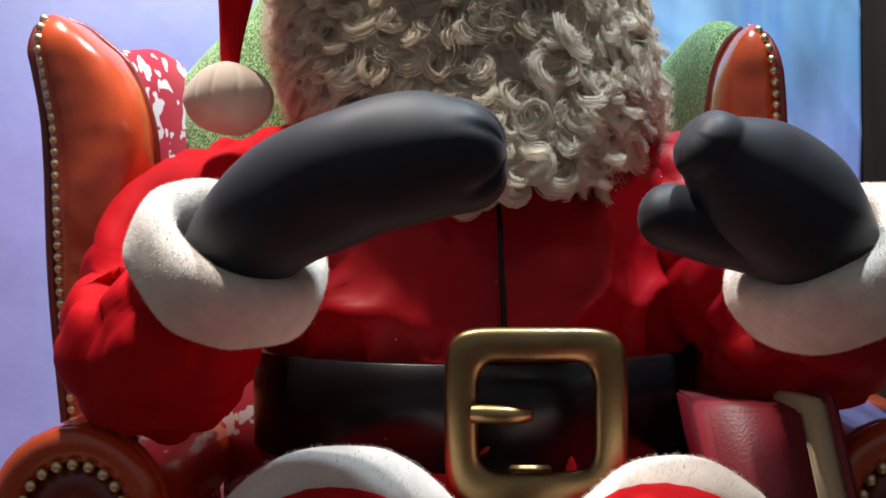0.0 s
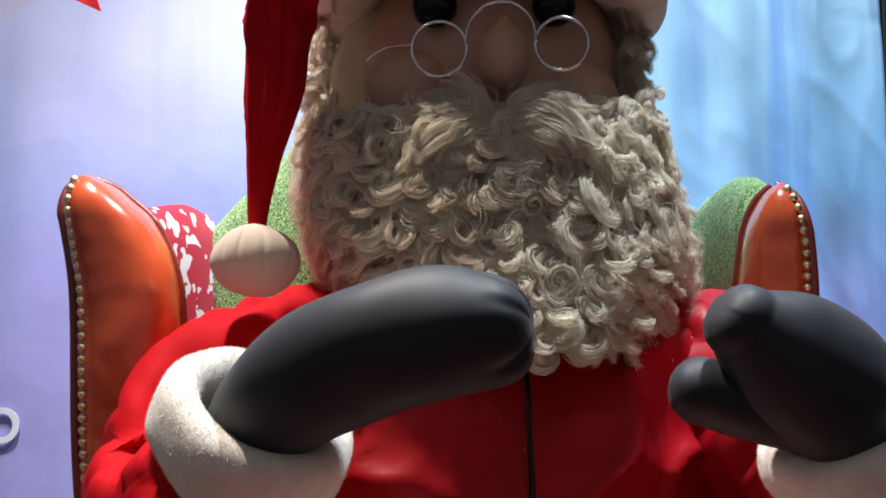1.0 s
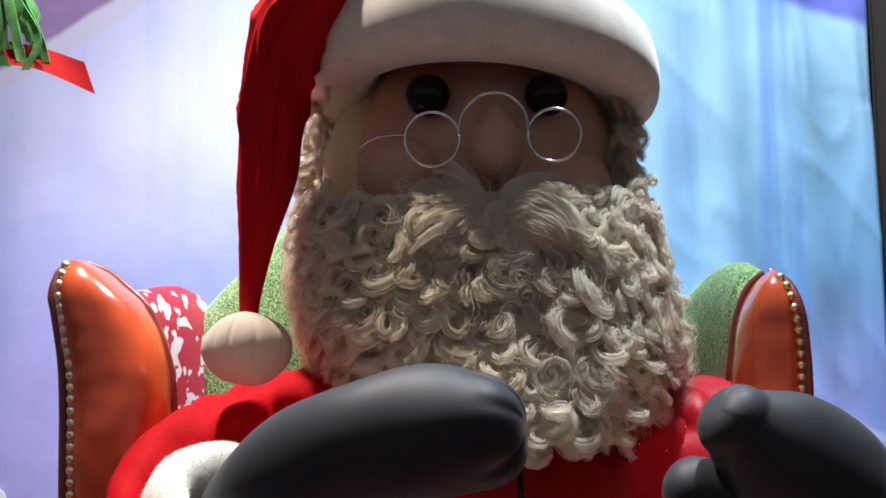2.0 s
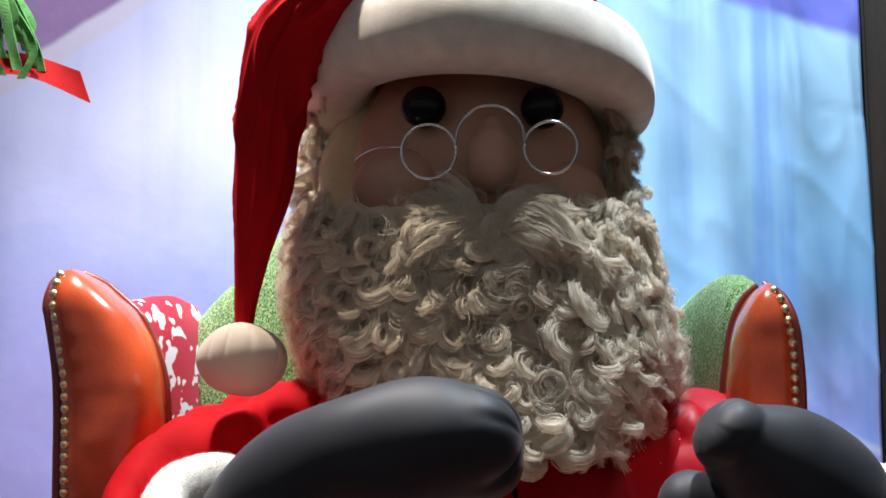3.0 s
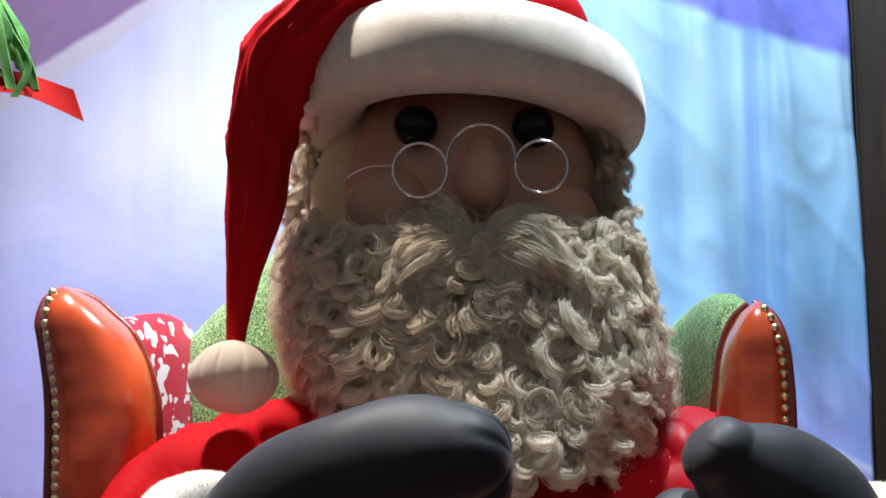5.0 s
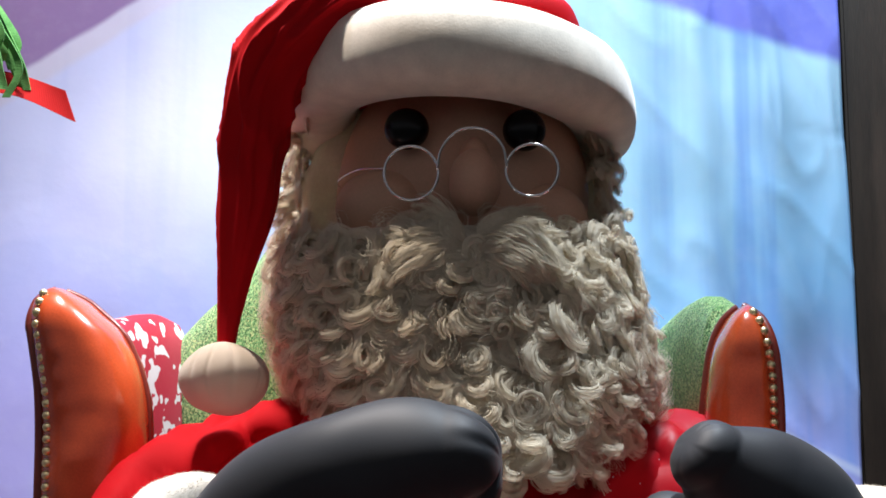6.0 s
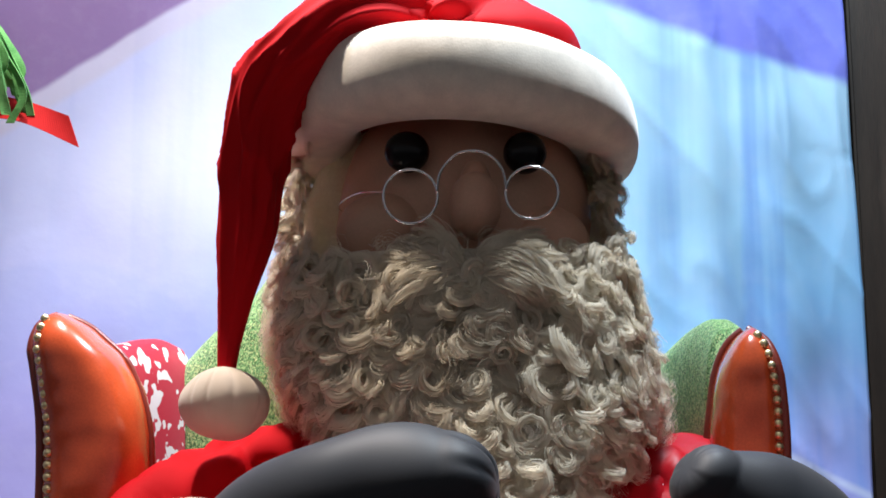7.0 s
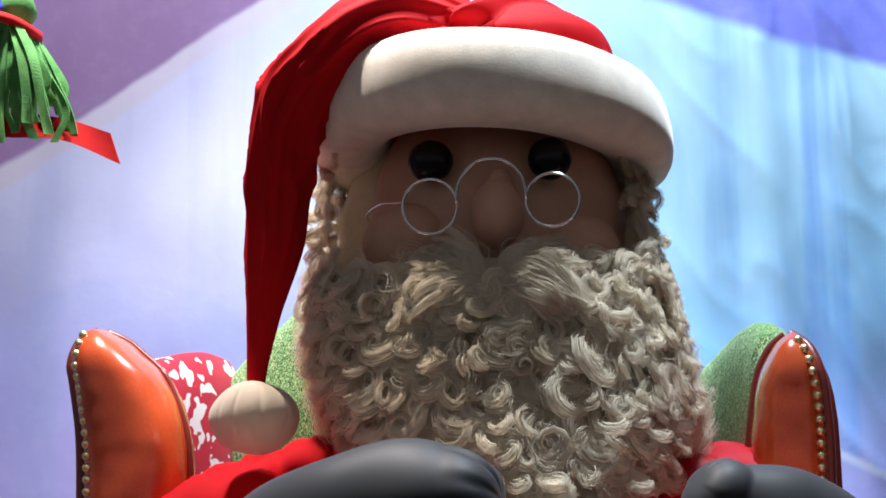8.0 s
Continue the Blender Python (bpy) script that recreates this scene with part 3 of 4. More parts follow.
def figure():
    shapes, index = [], []

    def put(VF, k):
        shapes.append((VF[0], VF[1] if isinstance(VF[1], list) else VF[1].tolist()))
        index.extend([k] * len(VF[1]))

    put(ruffle(ball((HX, HY + 0.01, 1.18), (0.142, 0.125, 0.165), 40, 26), 0.004, 14), 0)
    put(ruffle(ball((HX - 0.012, 0.085, 1.165), (0.18, 0.086, 0.17), 60, 40), 0.008, 26), 2)
    put(ball((HX - 0.082, -0.048, 1.15), (0.05, 0.042, 0.042), 24, 14), 0)
    put(ball((HX + 0.09, -0.034, 1.138), (0.046, 0.042, 0.042), 24, 14), 0)
    put(ruffle(ball((HX + 0.016, -0.112, 1.165), (0.0275, 0.034, 0.035), 36, 24, shape=lambda p, a: 1.0 - 0.1 * (1 - math.cos(p)) / 2), 0.002, 30), 0)
    put(ball((HX + 0.016, -0.088, 1.195), (0.016, 0.024, 0.022), 24, 14), 0)
    put(ball((-0.013, -0.083, 1.228), (0.0235, 0.018, 0.022), 24, 14), 1)
    put(ball((0.109, -0.083, 1.226), (0.0225, 0.018, 0.022), 24, 14), 1)
    put(tube([(HX, 0.08, 0.9), (HX, 0.07, 1.0), (HX, 0.05, 1.1)], [0.09, 0.08, 0.09], n=20, m=10), 0)
    # body of the beard under the curls
    rings = []
    for z in np.linspace(0.89, 1.118, 18):
        rings.append(np.array([beard_surface(u, z)[0] + beard_surface(u, z)[1] * 0.007 for u in np.linspace(-1, 1, 25)] + [(HX + s, 0.08, z) for s in (0.1, 0.0, -0.1)]))
    put(loft(rings), 2)
    roots, downs, nors = [], [], []
    for z in np.arange(0.872, 1.135, 0.0165):
        w = np.interp(z, [0.82, 0.85, 0.89, 0.93, 0.98, 1.05, 1.12], [0.035, 0.052, 0.092, 0.134, 0.167, 0.174, 0.16])
        cnt = int(max(4, w * 2.4 / 0.0185))
        for u in np.linspace(-1.14, 1.14, int(cnt * 1.12)):
            if (z > 1.1 and abs(u) < 0.3) or (z > 1.115 and abs(u) < 0.62):
                continue
            p, n = beard_surface(float(np.clip(u + rng.normal(0, 0.05), -1.22, 1.22)), float(z + rng.normal(0, 0.007)))
            roots.append(p - n * 0.004)
            nors.append(n)
            downs.append(np.array([0.35 * math.copysign(abs(u) ** 2, u) + rng.normal(0, 0.75), 0, -1.0 + rng.normal(0, 0.3)]))
    put(strands(roots, downs, nors, 0.006, 0.021, 0.00037, 106, 1.2, seg=16, spread=0.0054, flat=0.35), 2)
    # loose frizz over the curls
    roots, downs, nors = [], [], []
    for _ in range(420):
        p, n = beard_surface(float(rng.uniform(-1.05, 1.05)), float(rng.uniform(0.88, 1.12)))
        roots.append(p + n * 0.006)
        nors.append(n)
        downs.append(np.array([rng.normal(0, 1), 0, -0.8 + rng.normal(0, 0.5)]))
    put(strands(roots, downs, nors, 0.012, 0.0135, 0.0003, 42, 1.2, spread=0.0034, flat=0.5), 2)
    roots, downs, nors = [], [], []
    for _ in range(420):
        p, n = beard_surface(float(rng.uniform(-1.05, 1.05)), float(rng.uniform(0.88, 1.12)))
        roots.append(p + n * 0.004)
        nors.append(n)
        downs.append(np.array([rng.normal(0, 1), 0, -0.8 + rng.normal(0, 0.5)]))
    put(strands(roots, downs, nors, 0.018, 0.0125, 0.00017, 6, 1.2, spread=0.006, flat=0.6), 2)
    # side hair from the brim down past the cheeks
    roots, downs, nors = [], [], []
    for z in np.arange(1.11, 1.25, 0.0125):
        for u in list(np.arange(-1.25, -0.72, 0.09)) + list(np.arange(0.78, 1.3, 0.09)):
            p, n = beard_surface(float(u + rng.normal(0, 0.05)), float(z + rng.normal(0, 0.006)))
            roots.append(p - n * rng.uniform(0.002, 0.01))
            nors.append(n)
            downs.append(np.array([0.1 * np.sign(u) + rng.normal(0, 0.6), rng.normal(0, 0.4), -1.0 + rng.normal(0, 0.4)]))
    put(strands(roots, downs, nors, 0.014, 0.014, 0.00026, 80, 1.1, spread=0.0042, flat=0.8), 2)
    # loose wisps beside the beard
    roots, downs, nors = [], [], []
    for _ in range(300):
        s = -1 if rng.random() < 0.75 else 1
        p, n = beard_surface(s * rng.uniform(0.95, 1.2), rng.uniform(0.95, 1.14))
        roots.append(p)
        nors.append(n)
        downs.append(np.array([0.9 * s, 0.1, -0.7 + rng.normal(0, 0.4)]))
    put(strands(roots, downs, nors, 0.055, 0.015, 0.00026, 60, 0.8, spread=0.009), 2)
    # moustache: two swept tufts, the one on the far side of the nose fuller
    for s, reach, lift, full in ((-1, 0.085, 0.0, 0.014), (1, 0.078, 0.006, 0.021)):
        roots, downs, nors = [], [], []
        for _ in range(190):
            a, b = rng.uniform(0, 1) ** 1.2, rng.uniform(-1, 1)
            arch = math.sin(math.pi * min(1.0, 0.2 + a * 0.9))
            p = np.array([HX + 0.012 + s * (0.008 + reach * 0.72 * a), -0.126 + 0.04 * a * a - 0.012 * arch * (1 - b * b), 1.092 + lift * arch + full * b * (0.45 + 0.55 * arch) - 0.016 * a])
            roots.append(p)
            nors.append(np.array([0.35 * s * a, -1, 0.3 + 0.4 * b]))
            downs.append(np.array([s * 1.0, 0, 0.2 - 1.25 * a + 0.3 * b + rng.normal(0, 0.1)]))
        put(strands(roots, downs, nors, 0.046, 0.008, 0.00032, 46, 0.5, seg=13, spread=0.0042, flat=0.5), 2)
    V, F = join(*shapes)
    V = V + np.array([0, 0, HEADZ])
    return thing("figure", (V, F), [SKIN, EYE, WOOL], "seated display figure of an old man with curly cream beard", "display figure", index=index)


figure()


# ---- hat ----
hat = empty("hat", (HX, HY, 1.25 + HEADZ), "red cloth winter hat with cream fleece brim and hanging pompom", "hat")


def brim_shape():
    n, m = 72, 22
    rings = []
    for i in range(n):
        a = 2 * math.pi * i / n
        cx, cy = HX - 0.004 + 0.168 * math.cos(a), 0.048 + (0.193 if math.sin(a) < 0 else 0.15) * math.sin(a)
        cz = 1.285 - 0.085 * (cy - 0.035) - 0.03 * (cx - HX) + 0.003 * math.sin(2 * a + 1) + HEADZ
        ring = []
        for j in range(m):
            b = 2 * math.pi * j / m
            c, s = math.cos(b), math.sin(b)
            r, h = (0.032 if c > 0 else 0.055) * np.sign(c) * abs(c) ** 0.85, 0.047 * np.sign(s) * abs(s) ** 0.8
            ring.append((cx + r * math.cos(a) - 0.14 * h * math.cos(a), cy + r * math.sin(a) - 0.1 * h * math.sin(a), cz + h - 0.15 * r * math.sin(a)))
        rings.append(ring)
    return fuzzy(ruffle(loft(rings, cap=False, closed=True), 0.0025, 10), 34000, 0.0026)


part("brim", brim_shape(), FLEECE, hat, "thick cream fleece brim")


KNOT = np.array([-0.004, -0.115, 1.362])


def fold(s, a):
    """Creases that run out of the gathered knot, break at the bend and flatten towards the tip."""
    c, d = math.cos(a), math.sin(a)
    long = 1 - 2.2 * abs(noise.noise((1.9 * c + 3, 1.9 * d, 2.2 * s)))
    short = 1 - 2.2 * abs(noise.noise((1.1 * c, 1.1 * d + 7, 5 * s)))
    bend = math.exp(-((s - 0.5) / 0.16) ** 2)
    return 1 + 0.4 * (1 - s) ** 0.7 * (max(0.0, long) ** 1.5 - 0.45) + 0.34 * bend * (max(0.0, short) ** 2 - 0.3)


def gathered(VF, depth):
    """Pleats the cloth in rays about the knot."""
    V = np.array(VF[0])
    for i, v in enumerate(V):
        d = v - KNOT
        r = math.sqrt(d[0] ** 2 + d[2] ** 2 + 0.25 * d[1] ** 2)
        t = math.atan2(d[2], d[0]) + 0.35 * noise.noise(Vector(v) * 11)
        fade = math.exp(-(r / 0.19) ** 2) * min(1.0, r / 0.02)
        n = v - np.array([HX, 0.06, 1.3])
        n /= np.linalg.norm(n)
        pleat = abs(math.sin(3.2 * t + 7 * r)) ** 0.6 - 0.6 + 0.35 * (abs(math.sin(7.3 * t - 16 * r)) - 0.6)
        V[i] = v + n * (depth * fade * pleat - 0.016 * math.exp(-(r / 0.022) ** 2) + 0.006 * noise.noise(Vector(v) * 9))
    return V, VF[1]


def crown():
    dome = ball((0.036, 0.035, 1.33), (0.146, 0.165, 0.092), 200, 110)
    dome = (np.stack([dome[0][:, 0], dome[0][:, 1], np.maximum(dome[0][:, 2], 1.285)], 1), dome[1])
    drape = tube([(0.02, -0.08, 1.37), (-0.034, -0.09, 1.382), (-0.083, -0.092, 1.37), (-0.126, -0.09, 1.33), (-0.165, -0.078, 1.277), (-0.179, -0.062, 1.216), (-0.183, -0.058, 1.143), (-0.194, -0.056, 1.075), (-0.2, -0.055, 1.0)],
                 [0.026, 0.042, 0.047, 0.042, 0.037, 0.033, 0.0285, 0.018, 0.0095], [0.026, 0.036, 0.042, 0.04, 0.034, 0.03, 0.025, 0.015, 0.008], n=96, m=130, ref=(0, 1, 0), shape=fold)
    drape = ruffle(drape, 0.003, 14, 3.0)
    knot = ruffle(ball((0.0, -0.095, 1.368), (0.032, 0.026, 0.02), 48, 24, shape=lambda p, a: 1 + 0.14 * math.sin(6 * a + 4 * p)), 0.006, 30)
    V, F = join(gathered(dome, 0.046), knot, drape)
    return V + np.array([0, 0, HEADZ]), F


part("crown", crown(), RED, hat, "folded red cloth crown falling to one side")
part("pompom", ruffle(ball((-0.2, -0.055, 0.97 + HEADZ), (0.047, 0.043, 0.038), 132, 30, shape=lambda p, a: 1 - 0.1 * (1 - abs(math.sin(5.5 * a + 0.3 * math.sin(3 * a)))) ** 4 * math.sin(p / 2) ** 3), 0.003, 25), POMPOM, hat, "round cream felt pompom")


# ---- spectacles ----
glasses = empty("spectacles", (0.056, -0.145, 1.155 + HEADZ), "round silver wire spectacles low on the nose", "spectacles")


def wire(points, r=0.0014, n=10, m=40):
    return tube([(x, y, z + HEADZ) for x, y, z in points], [r] * len(points), n=n, m=m, ref=(0.02, 1, 0.03))


def rim(cx, cz, r):
    prof = [(r + 0.0014 * math.cos(q), 0.0014 * math.sin(q)) for q in np.linspace(0, 2 * math.pi, 10, endpoint=False)]
    return turned(prof, (cx, -0.152, cz + HEADZ), (0.0, -1, -0.12), 48)


part("rim", rim(-0.0035, 1.165, 0.0265), WIRE, glasses)
part("rim", rim(0.1145, 1.168, 0.0255), WIRE, glasses)
part("bridge", wire([(0.022, -0.153, 1.168), (0.026, -0.157, 1.188), (0.04, -0.16, 1.204), (0.057, -0.161, 1.208), (0.073, -0.16, 1.204), (0.086, -0.157, 1.19), (0.09, -0.153, 1.17)]), WIRE, glasses)
part("temple", wire([(-0.029, -0.15, 1.17), (-0.06, -0.11, 1.178), (-0.09, -0.03, 1.183), (-0.085, 0.03, 1.183)], 0.0009), WIRE, glasses)


# ---- coat, belt, trousers ----
coat = empty("coat", (0.05, 0.05, 0.5), "red cloth coat with cream fleece cuffs and hem", "coat")


def torso():
    rows = [(0.5, 0.06, 0.21, 0.2), (0.56, 0.055, 0.215, 0.205), (0.62, 0.05, 0.222, 0.205), (0.68, 0.05, 0.222, 0.2), (0.74, 0.05, 0.23, 0.205), (0.8, 0.055, 0.23, 0.195),
            (0.86, 0.065, 0.235, 0.165), (0.9, 0.075, 0.225, 0.14), (0.94, 0.08, 0.185, 0.115), (0.97, 0.08, 0.14, 0.1), (1.0, 0.08, 0.1, 0.08)]
    rings = []
    for z, cy, a, b in curve_through(rows, 90):
        ang = np.linspace(0, 2 * math.pi, 144, endpoint=False)
        f = 1 + 0.008 * np.sin(7 * ang + 14 * z) + 0.01 * np.abs(np.sin(6 * ang - 16 * z + np.sin(20 * z)))
        rings.append(np.stack([0.05 + a * np.cos(ang) * f, cy + b * np.sin(ang) * f, np.full(144, z)], 1))
    return folds(ruffle(loft(rings), 0.012, 6), 0.015, (10, 5, 7.5), 2.0)


TORSO = torso()
part("body", TORSO, SATIN, coat)


def glitter():
    """Tiny flakes of artificial snow caught on the shoulder and the belly."""
    g = np.random.default_rng(5)
    V, F = np.array(TORSO[0]), []
    out = []
    quads = [f for f in TORSO[1] if len(f) == 4]
    for k in g.permutation(len(quads)):
        A, B, C, D = (V[i] for i in quads[k])
        c = (A + B + C + D) / 4
        n = np.cross(C - A, D - B)
        n /= np.linalg.norm(n) + 1e-12
        if np.dot(n, c - np.array([0.05, 0.06, c[2]])) < 0:
            n = -n
        if not (n[1] < -0.2 and ((c[0] > 0.16 and c[2] > 0.84) or (c[2] < 0.8 and g.random() < 0.12))):
            continue
        u = np.cross(n, (0.3, 0.1, 0.9))
        u /= np.linalg.norm(u)
        w = np.cross(n, u)
        r = g.uniform(0.0006, 0.0015)
        i = len(out)
        out += [c + n * 0.0015 + r * (u * math.cos(q) + w * math.sin(q)) for q in (0.2, 1.6, 2.9, 4.4)]
        F.append((i, i + 1, i + 2, i + 3))
        if len(F) >= 60:
            break
    return np.array(out), F


tagged(part("glitter", glitter(), LETTER, coat), "tiny white snow flakes caught on the cloth", kind="stuff")
part("placket", ruffle(tube([(0.082, -0.163, 0.72), (0.081, -0.16, 0.77), (0.079, -0.148, 0.82), (0.077, -0.118, 0.87)], [0.0028] * 4, [0.003] * 4, n=10, m=30, ref=(0, 1, 0)), 0.002, 20), BELT, coat, "dark seam down the front")


def crease(s, a):
    return 1 + 0.06 * math.sin(3 * a + 11 * s) * math.sin(math.pi * s) + 0.035 * math.sin(7 * a + 17 * s) * math.sin(math.pi * s)


part("sleeve", folds(tube([(-0.13, 0.08, 0.895), (-0.205, 0.05, 0.865), (-0.268, -0.03, 0.79), (-0.262, -0.13, 0.708), (-0.207, -0.2, 0.738), (-0.174, -0.24, 0.772)],
                           [0.06, 0.075, 0.082, 0.085, 0.08, 0.062], n=64, m=70, ref=(0.2, 0.1, 1), shape=crease), 0.016, (9, 6, 8)), RED, coat)
part("sleeve", folds(tube([(0.2, 0.08, 0.885), (0.275, 0.05, 0.85), (0.345, -0.03, 0.79), (0.362, -0.13, 0.738), (0.372, -0.2, 0.75), (0.37, -0.24, 0.762)],
                           [0.07, 0.085, 0.092, 0.094, 0.078, 0.062], n=48, m=50, ref=(0.2, 0.1, 1), shape=crease), 0.016, (9, 6, 8), 5.0), SATIN, coat)

CUFF = [(0.048, -0.03), (0.07, -0.036), (0.086, -0.02), (0.09, 0.005), (0.084, 0.028), (0.07, 0.037), (0.055, 0.03), (0.05, 0.01)]
CUFF = [tuple(p) for p in curve_through(CUFF + CUFF[:1], 28)[:-1]]
part("cuff", fuzzy(ruffle(turned(CUFF, (-0.162, -0.256, 0.792), (0.44, -0.44, 0.74), 56), 0.006, 18), 24000, 0.0026), FLEECE, coat, "thick cream fleece cuff")
part("cuff", fuzzy(ruffle(turned(CUFF, (0.365, -0.256, 0.788), (-0.44, -0.42, 0.74), 56), 0.006, 18, 2.0), 24000, 0.0026), FLEECE, coat, "thick cream fleece cuff")
for tx, hz, hr in ((-0.06, 0.518, 0.1), (0.222, 0.53, 0.08)):
    HEM = [(hr + 0.02 * math.cos(q), 0.045 * math.sin(q)) for q in np.linspace(0, 2 * math.pi, 18, endpoint=False)]
    part("hem", fuzzy(ruffle(turned(HEM, (tx, -0.28, hz), (0.05 if tx < 0 else -0.05, -1, -0.15), 60), 0.008, 15), 9000, 0.005), FLEECE, coat, "fluffy cream hem over the thigh")

trousers = empty("trousers", (0.08, -0.2, 0.4), "red cloth trousers on the seated figure", "trousers")
for tx in (-0.06, 0.215):
    part("trouser_leg", ruffle(tube([(tx * 0.6 + 0.03, 0.05, 0.51), (tx, -0.12, 0.515), (tx, -0.32, 0.53), (tx, -0.46, 0.5), (tx, -0.5, 0.4), (tx, -0.49, 0.2), (tx, -0.5, 0.0)],
                                    [0.09, 0.088, 0.085, 0.085, 0.08, 0.07, 0.06], n=28, m=40, ref=(1, 0.01, 0.02)), 0.008, 12), RED, trousers)

belt = empty("belt", (0.06, 0.05, 0.66), "wide black patent belt with large square brass buckle", "belt")


def strap():
    rings = []
    for i in range(96):
        a = 2 * math.pi * i / 96
        c, s = math.cos(a), math.sin(a)
        ring = []
        for r, h in ((0.209, 0.043), (0.216, 0.041), (0.2175, 0.0), (0.216, -0.06), (0.209, -0.062)):
            ring.append((0.05 + 1.11 * r * c, 0.05 + (r + 0.001) * s, 0.662 + h + 0.006 * s))
        rings.append(ring)
    return loft(rings, cap=False, closed=True)


part("strap", strap(), BELT, belt)


def buckle_ring():
    """Rounded square ring with a soft bevelled section."""
    n = 72
    rings = []
    cx, cz, hw, hh = 0.111, 0.653, 0.0685, 0.066
    for i in range(n):
        a = 2 * math.pi * i / n
        c, s = math.cos(a), math.sin(a)
        ux, uz = np.sign(c) * abs(c) ** 0.34, np.sign(s) * abs(s) ** 0.34
        ring = []
        for q in np.linspace(0, 2 * math.pi, 16, endpoint=False):
            rr, dd = 0.0155 * np.sign(math.cos(q)) * abs(math.cos(q)) ** 0.7, 0.011 * np.sign(math.sin(q)) * abs(math.sin(q)) ** 0.7
            ring.append((cx + ux * (hw + rr), -0.193 - dd - 0.006 * (1 - abs(ux)), cz + uz * (hh + rr)))
        rings.append(ring)
    return loft(rings, cap=False, closed=True)


part("buckle", buckle_ring(), BUCKLE, belt, "large square brass buckle with rounded corners")
part("prong", tube([(0.052, -0.203, 0.656), (0.065, -0.206, 0.656), (0.09, -0.206, 0.655), (0.106, -0.2, 0.655)], [0.0085, 0.009, 0.0085, 0.006], n=16, m=16, ref=(0, 1, 0)), BUCKLE, belt, "short brass prong")
# added bar that stands in for the light reflection low inside the buckle
part("glint_bar", box((0.086, -0.182, 0.598), (0.126, -0.176, 0.606), 0.002), BUCKLE, belt, "thin metal bar standing in for a bright reflection under the buckle")


# ---- mittens ----
def mitten(points, radii, seam, tuck, label, thumb=None):
    def pinch(s, a):
        k = min(1.0, max(0.0, (s - 0.76) / 0.22)) ** 2
        ray = max(0.0, math.cos(3.5 * (a - seam) + 0.7 * math.sin(2 * a))) ** 5 + 0.5 * max(0.0, math.cos(5 * (a - seam) + 1.9)) ** 4
        return 1 - tuck * k * ray + 0.025 * math.sin(3 * a + 14 * s) * math.exp(-(s / 0.25) ** 2)

    P = curve_through(points, 40)
    R = curve_through([[r] for r in radii], 40)[:, 0]
    d = P[-1] - P[-2]
    d /= np.linalg.norm(d)
    tip = [P[-1] + d * R[-1] * math.sin(q) * 0.85 for q in np.linspace(0.15, 1.5, 10)]
    rr = [R[-1] * math.cos(q) ** 0.7 for q in np.linspace(0.15, 1.5, 10)]
    pts = np.concatenate([P, tip])
    rad = list(R) + rr
    body = ruffle(tube(pts, rad, n=110, m=2 * len(pts), ref=(0.1, 1, 0.1), shape=pinch), 0.004, 16)
    root = empty("mitten", pts[0], label, "mitten", "worn pair of mittens")
    part("palm", body, BLACK, root)
    a0 = pts[6] - pts[2]
    part("wrist_gather", ruffle(turned([(R[3] * 1.02 + 0.006 * math.cos(q), 0.009 * math.sin(q)) for q in np.linspace(0, 2 * math.pi, 12, endpoint=False)], pts[4], a0, 40), 0.007, 34), BLACK, root, "gathered black wrist")
    if thumb:
        T = curve_through(thumb, 20)
        e = T[-1] - T[-2]
        e /= np.linalg.norm(e)
        tt = np.concatenate([T, [T[-1] + e * 0.027 * math.sin(q) for q in np.linspace(0.2, 1.5, 6)]])
        tr = [0.034 - 0.007 * i / 19 for i in range(20)] + [0.027 * math.cos(q) for q in np.linspace(0.2, 1.5, 6)]
        part("thumb", ruffle(tube(tt, tr, n=30, m=len(tt), ref=(0.1, 1, 0.1)), 0.003, 20), BLACK, root)
    return root


mitten([(-0.168, -0.24, 0.762), (-0.15, -0.27, 0.803), (-0.112, -0.303, 0.836), (-0.056, -0.326, 0.86), (0.005, -0.342, 0.876), (0.045, -0.348, 0.879)], [0.037, 0.045, 0.053, 0.056, 0.053, 0.046], 0.6, 0.34,
       "plump black stretch mitten held before the chest")
mitten([(0.366, -0.24, 0.76), (0.351, -0.27, 0.8), (0.321, -0.298, 0.831), (0.282, -0.32, 0.86), (0.247, -0.338, 0.884)], [0.04, 0.05, 0.059, 0.053, 0.032], 1.2, 0.1,
       "plump black stretch mitten with the thumb spread", thumb=[(0.308, -0.293, 0.81), (0.258, -0.303, 0.822), (0.217, -0.308, 0.83)])


# ---- book beside the figure ----
book = empty("book", (0.35, -0.12, 0.5), "thick closed red cloth book with cream pages standing by the armrest", "book")


def leaf(x0, x1, y0, y1, z0, z1, tilt=-0.28, bevel=0.003):
    V, F = box((x0, y0, z0), (x1, y1, z1), bevel)
    V = V.copy()
    V[:, 0] -= (V[:, 2] - 0.67) * -tilt
    return V, F


part("cover", leaf(0.252, 0.331, -0.275, -0.09, 0.47, 0.668, -0.2), COVER, book)
part("page_block", leaf(0.33, 0.356, -0.27, -0.1, 0.47, 0.676, -0.22), PAPER, book, "cream page block")
part("cover", leaf(0.356, 0.363, -0.278, -0.09, 0.465, 0.682, -0.22), COVER, book)


# ---- hanging felt ornament ----
orn = empty("hanging_ornament", (-0.59, 0.13, 1.52), "green felt fringe tassel with a red ribbon hung on a cord", "ornament")
part("cord", tube([(-0.61, 0.14, 2.75), (-0.605, 0.135, 2.1), (-0.6, 0.13, 1.53)], [0.002] * 3, n=8, m=8), RIBBON, orn)


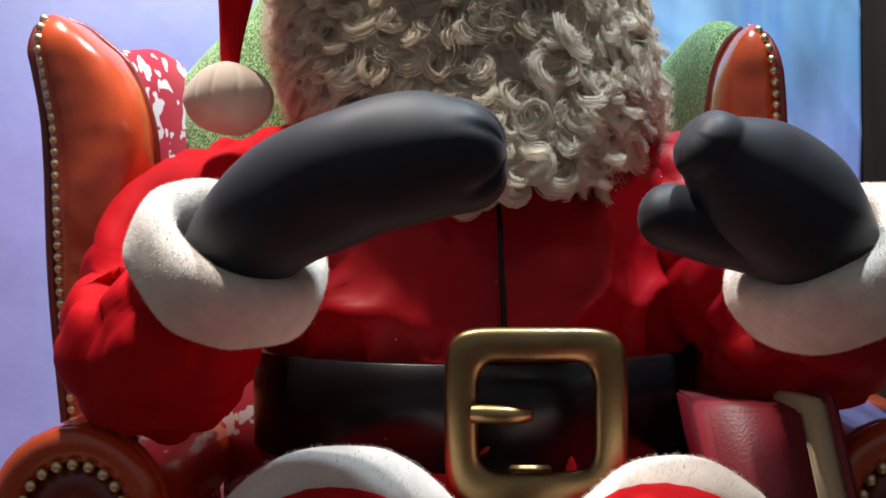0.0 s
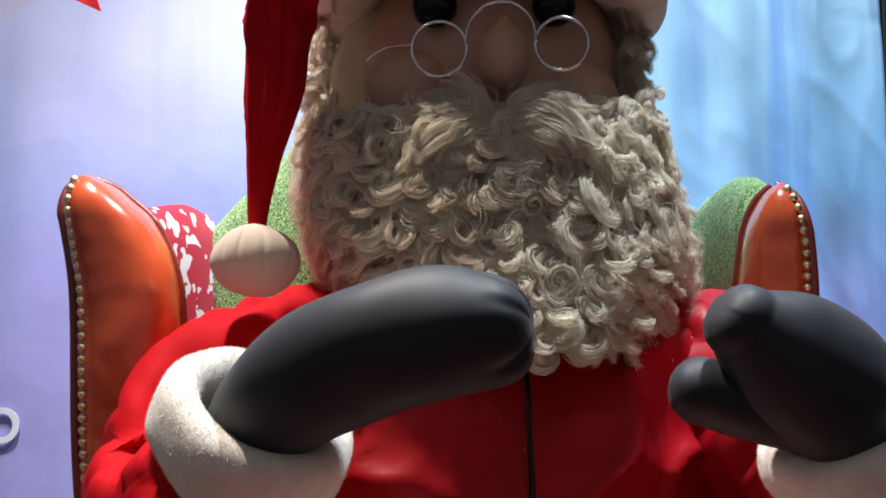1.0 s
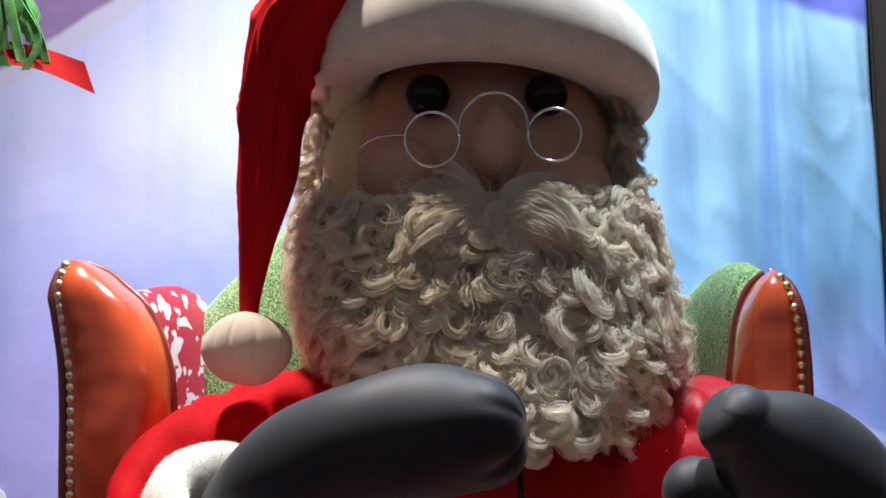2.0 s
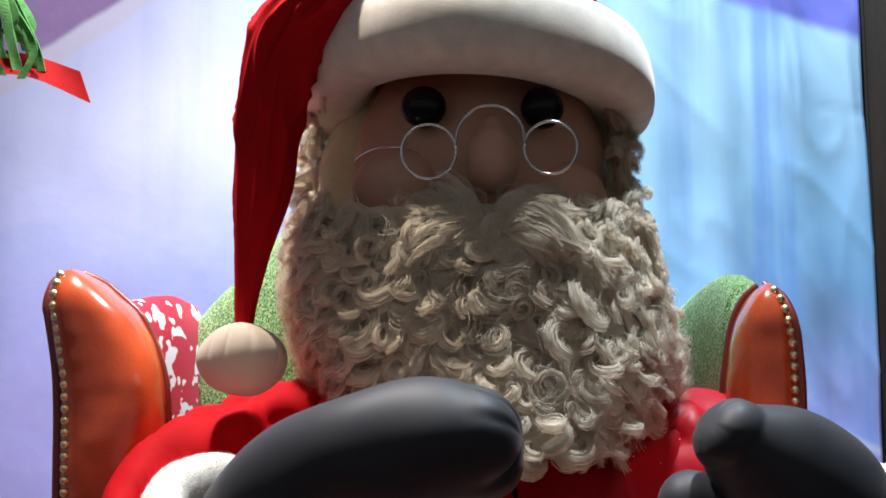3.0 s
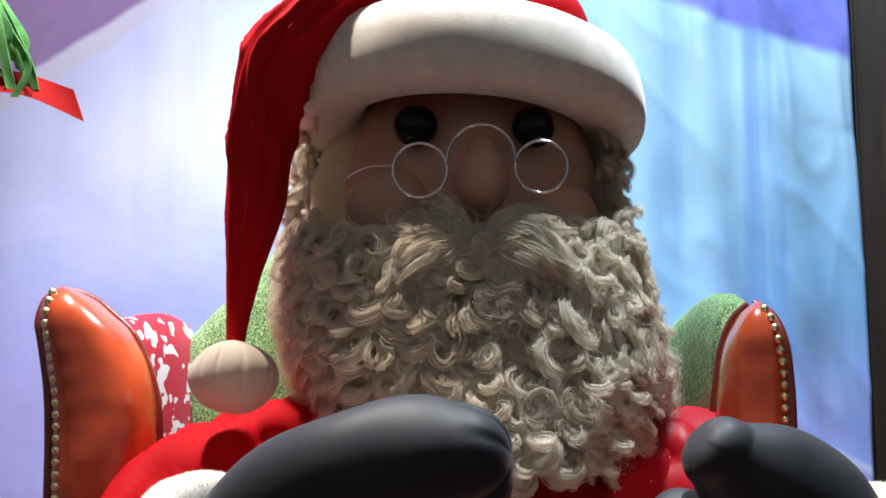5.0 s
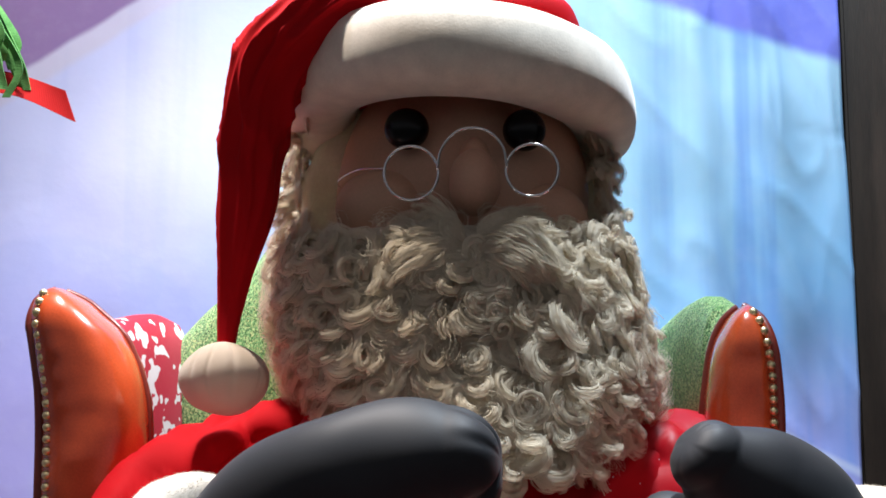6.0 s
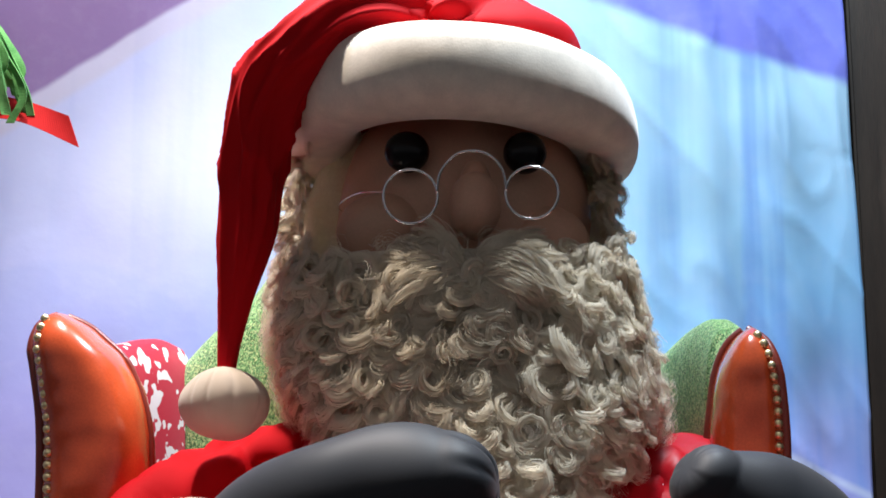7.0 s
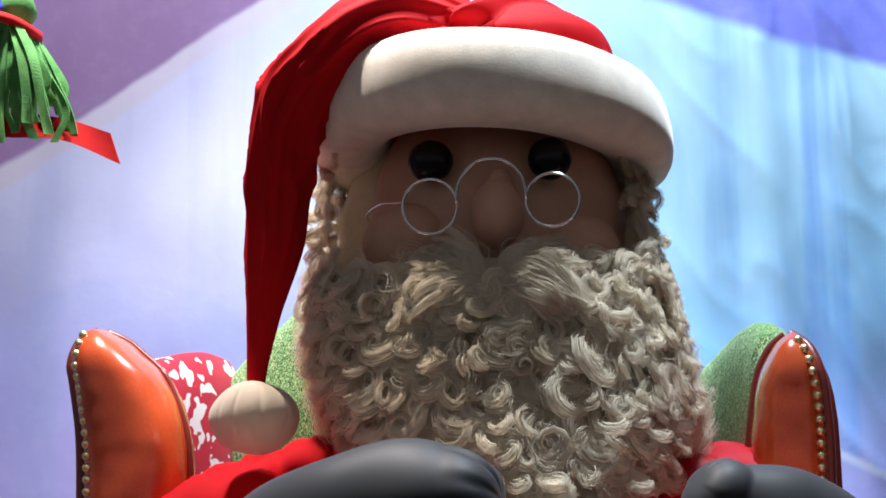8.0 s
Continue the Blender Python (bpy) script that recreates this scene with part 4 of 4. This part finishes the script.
def strip(points, w, turn, thick=0.0016):
    P = curve_through(points, 40)
    rings = []
    for i, p in enumerate(P):
        a = turn + 0.5 * math.sin(i * 0.11 + turn * 5)
        s = np.array([math.cos(a), math.sin(a), 0.0]) * w / 2
        q = np.array([-math.sin(a), math.cos(a), 0.0]) * thick / 2
        rings.append([p - s - q, p + s - q, p + s + q, p - s + q])
    return loft(rings)


rng = np.random.default_rng(23)
for k in range(26):
    a, l = rng.uniform(-0.062, 0.075), rng.uniform(0.08, 0.14)
    y = 0.13 + rng.uniform(-0.03, 0.025)
    part("felt_strip", strip([(-0.585 + a * 0.35, y, 1.47), (-0.58 + a * 0.8, y - 0.01, 1.465 - l * 0.35), (-0.575 + a * 1.1 + rng.normal(0, 0.004), y - 0.012, 1.46 - l * 0.75), (-0.573 + a * 1.15 + rng.normal(0, 0.008), y - 0.01, 1.455 - l)],
                           rng.uniform(0.009, 0.014), rng.uniform(-0.7, 0.7)), FELT, orn, smooth=False)
part("red_band", ruffle(turned([(0.036, -0.007), (0.04, 0.0), (0.036, 0.007), (0.03, 0.0)], (-0.585, 0.125, 1.474), (0.35, 0, 1), 24), 0.004, 30), RIBBON, orn)
part("felt_cap", ruffle(ball((-0.59, 0.128, 1.5), (0.036, 0.032, 0.032), 24, 14), 0.008, 30), FELT, orn)
part("blue_wrap", ruffle(ball((-0.603, 0.098, 1.488), (0.02, 0.016, 0.024), 20, 12), 0.008, 40), BLUE, orn)


def ribbon_tail():
    top = curve_through([(-0.64, 0.15, 1.365), (-0.58, 0.145, 1.365), (-0.51, 0.14, 1.352), (-0.447, 0.128, 1.328)], 70)
    bot = curve_through([(-0.64, 0.14, 1.335), (-0.58, 0.135, 1.33), (-0.51, 0.13, 1.322), (-0.431, 0.125, 1.287)], 70)
    rings = []
    for a, b in zip(top, bot):
        n = np.array([0.0, 0.0012, 0.0])
        rings.append([a - n, b - n, b + n, a + n])
    return loft(rings)


part("ribbon_tail", ribbon_tail(), RIBBON, orn, "flat red ribbon tail cut at a slant", smooth=False)
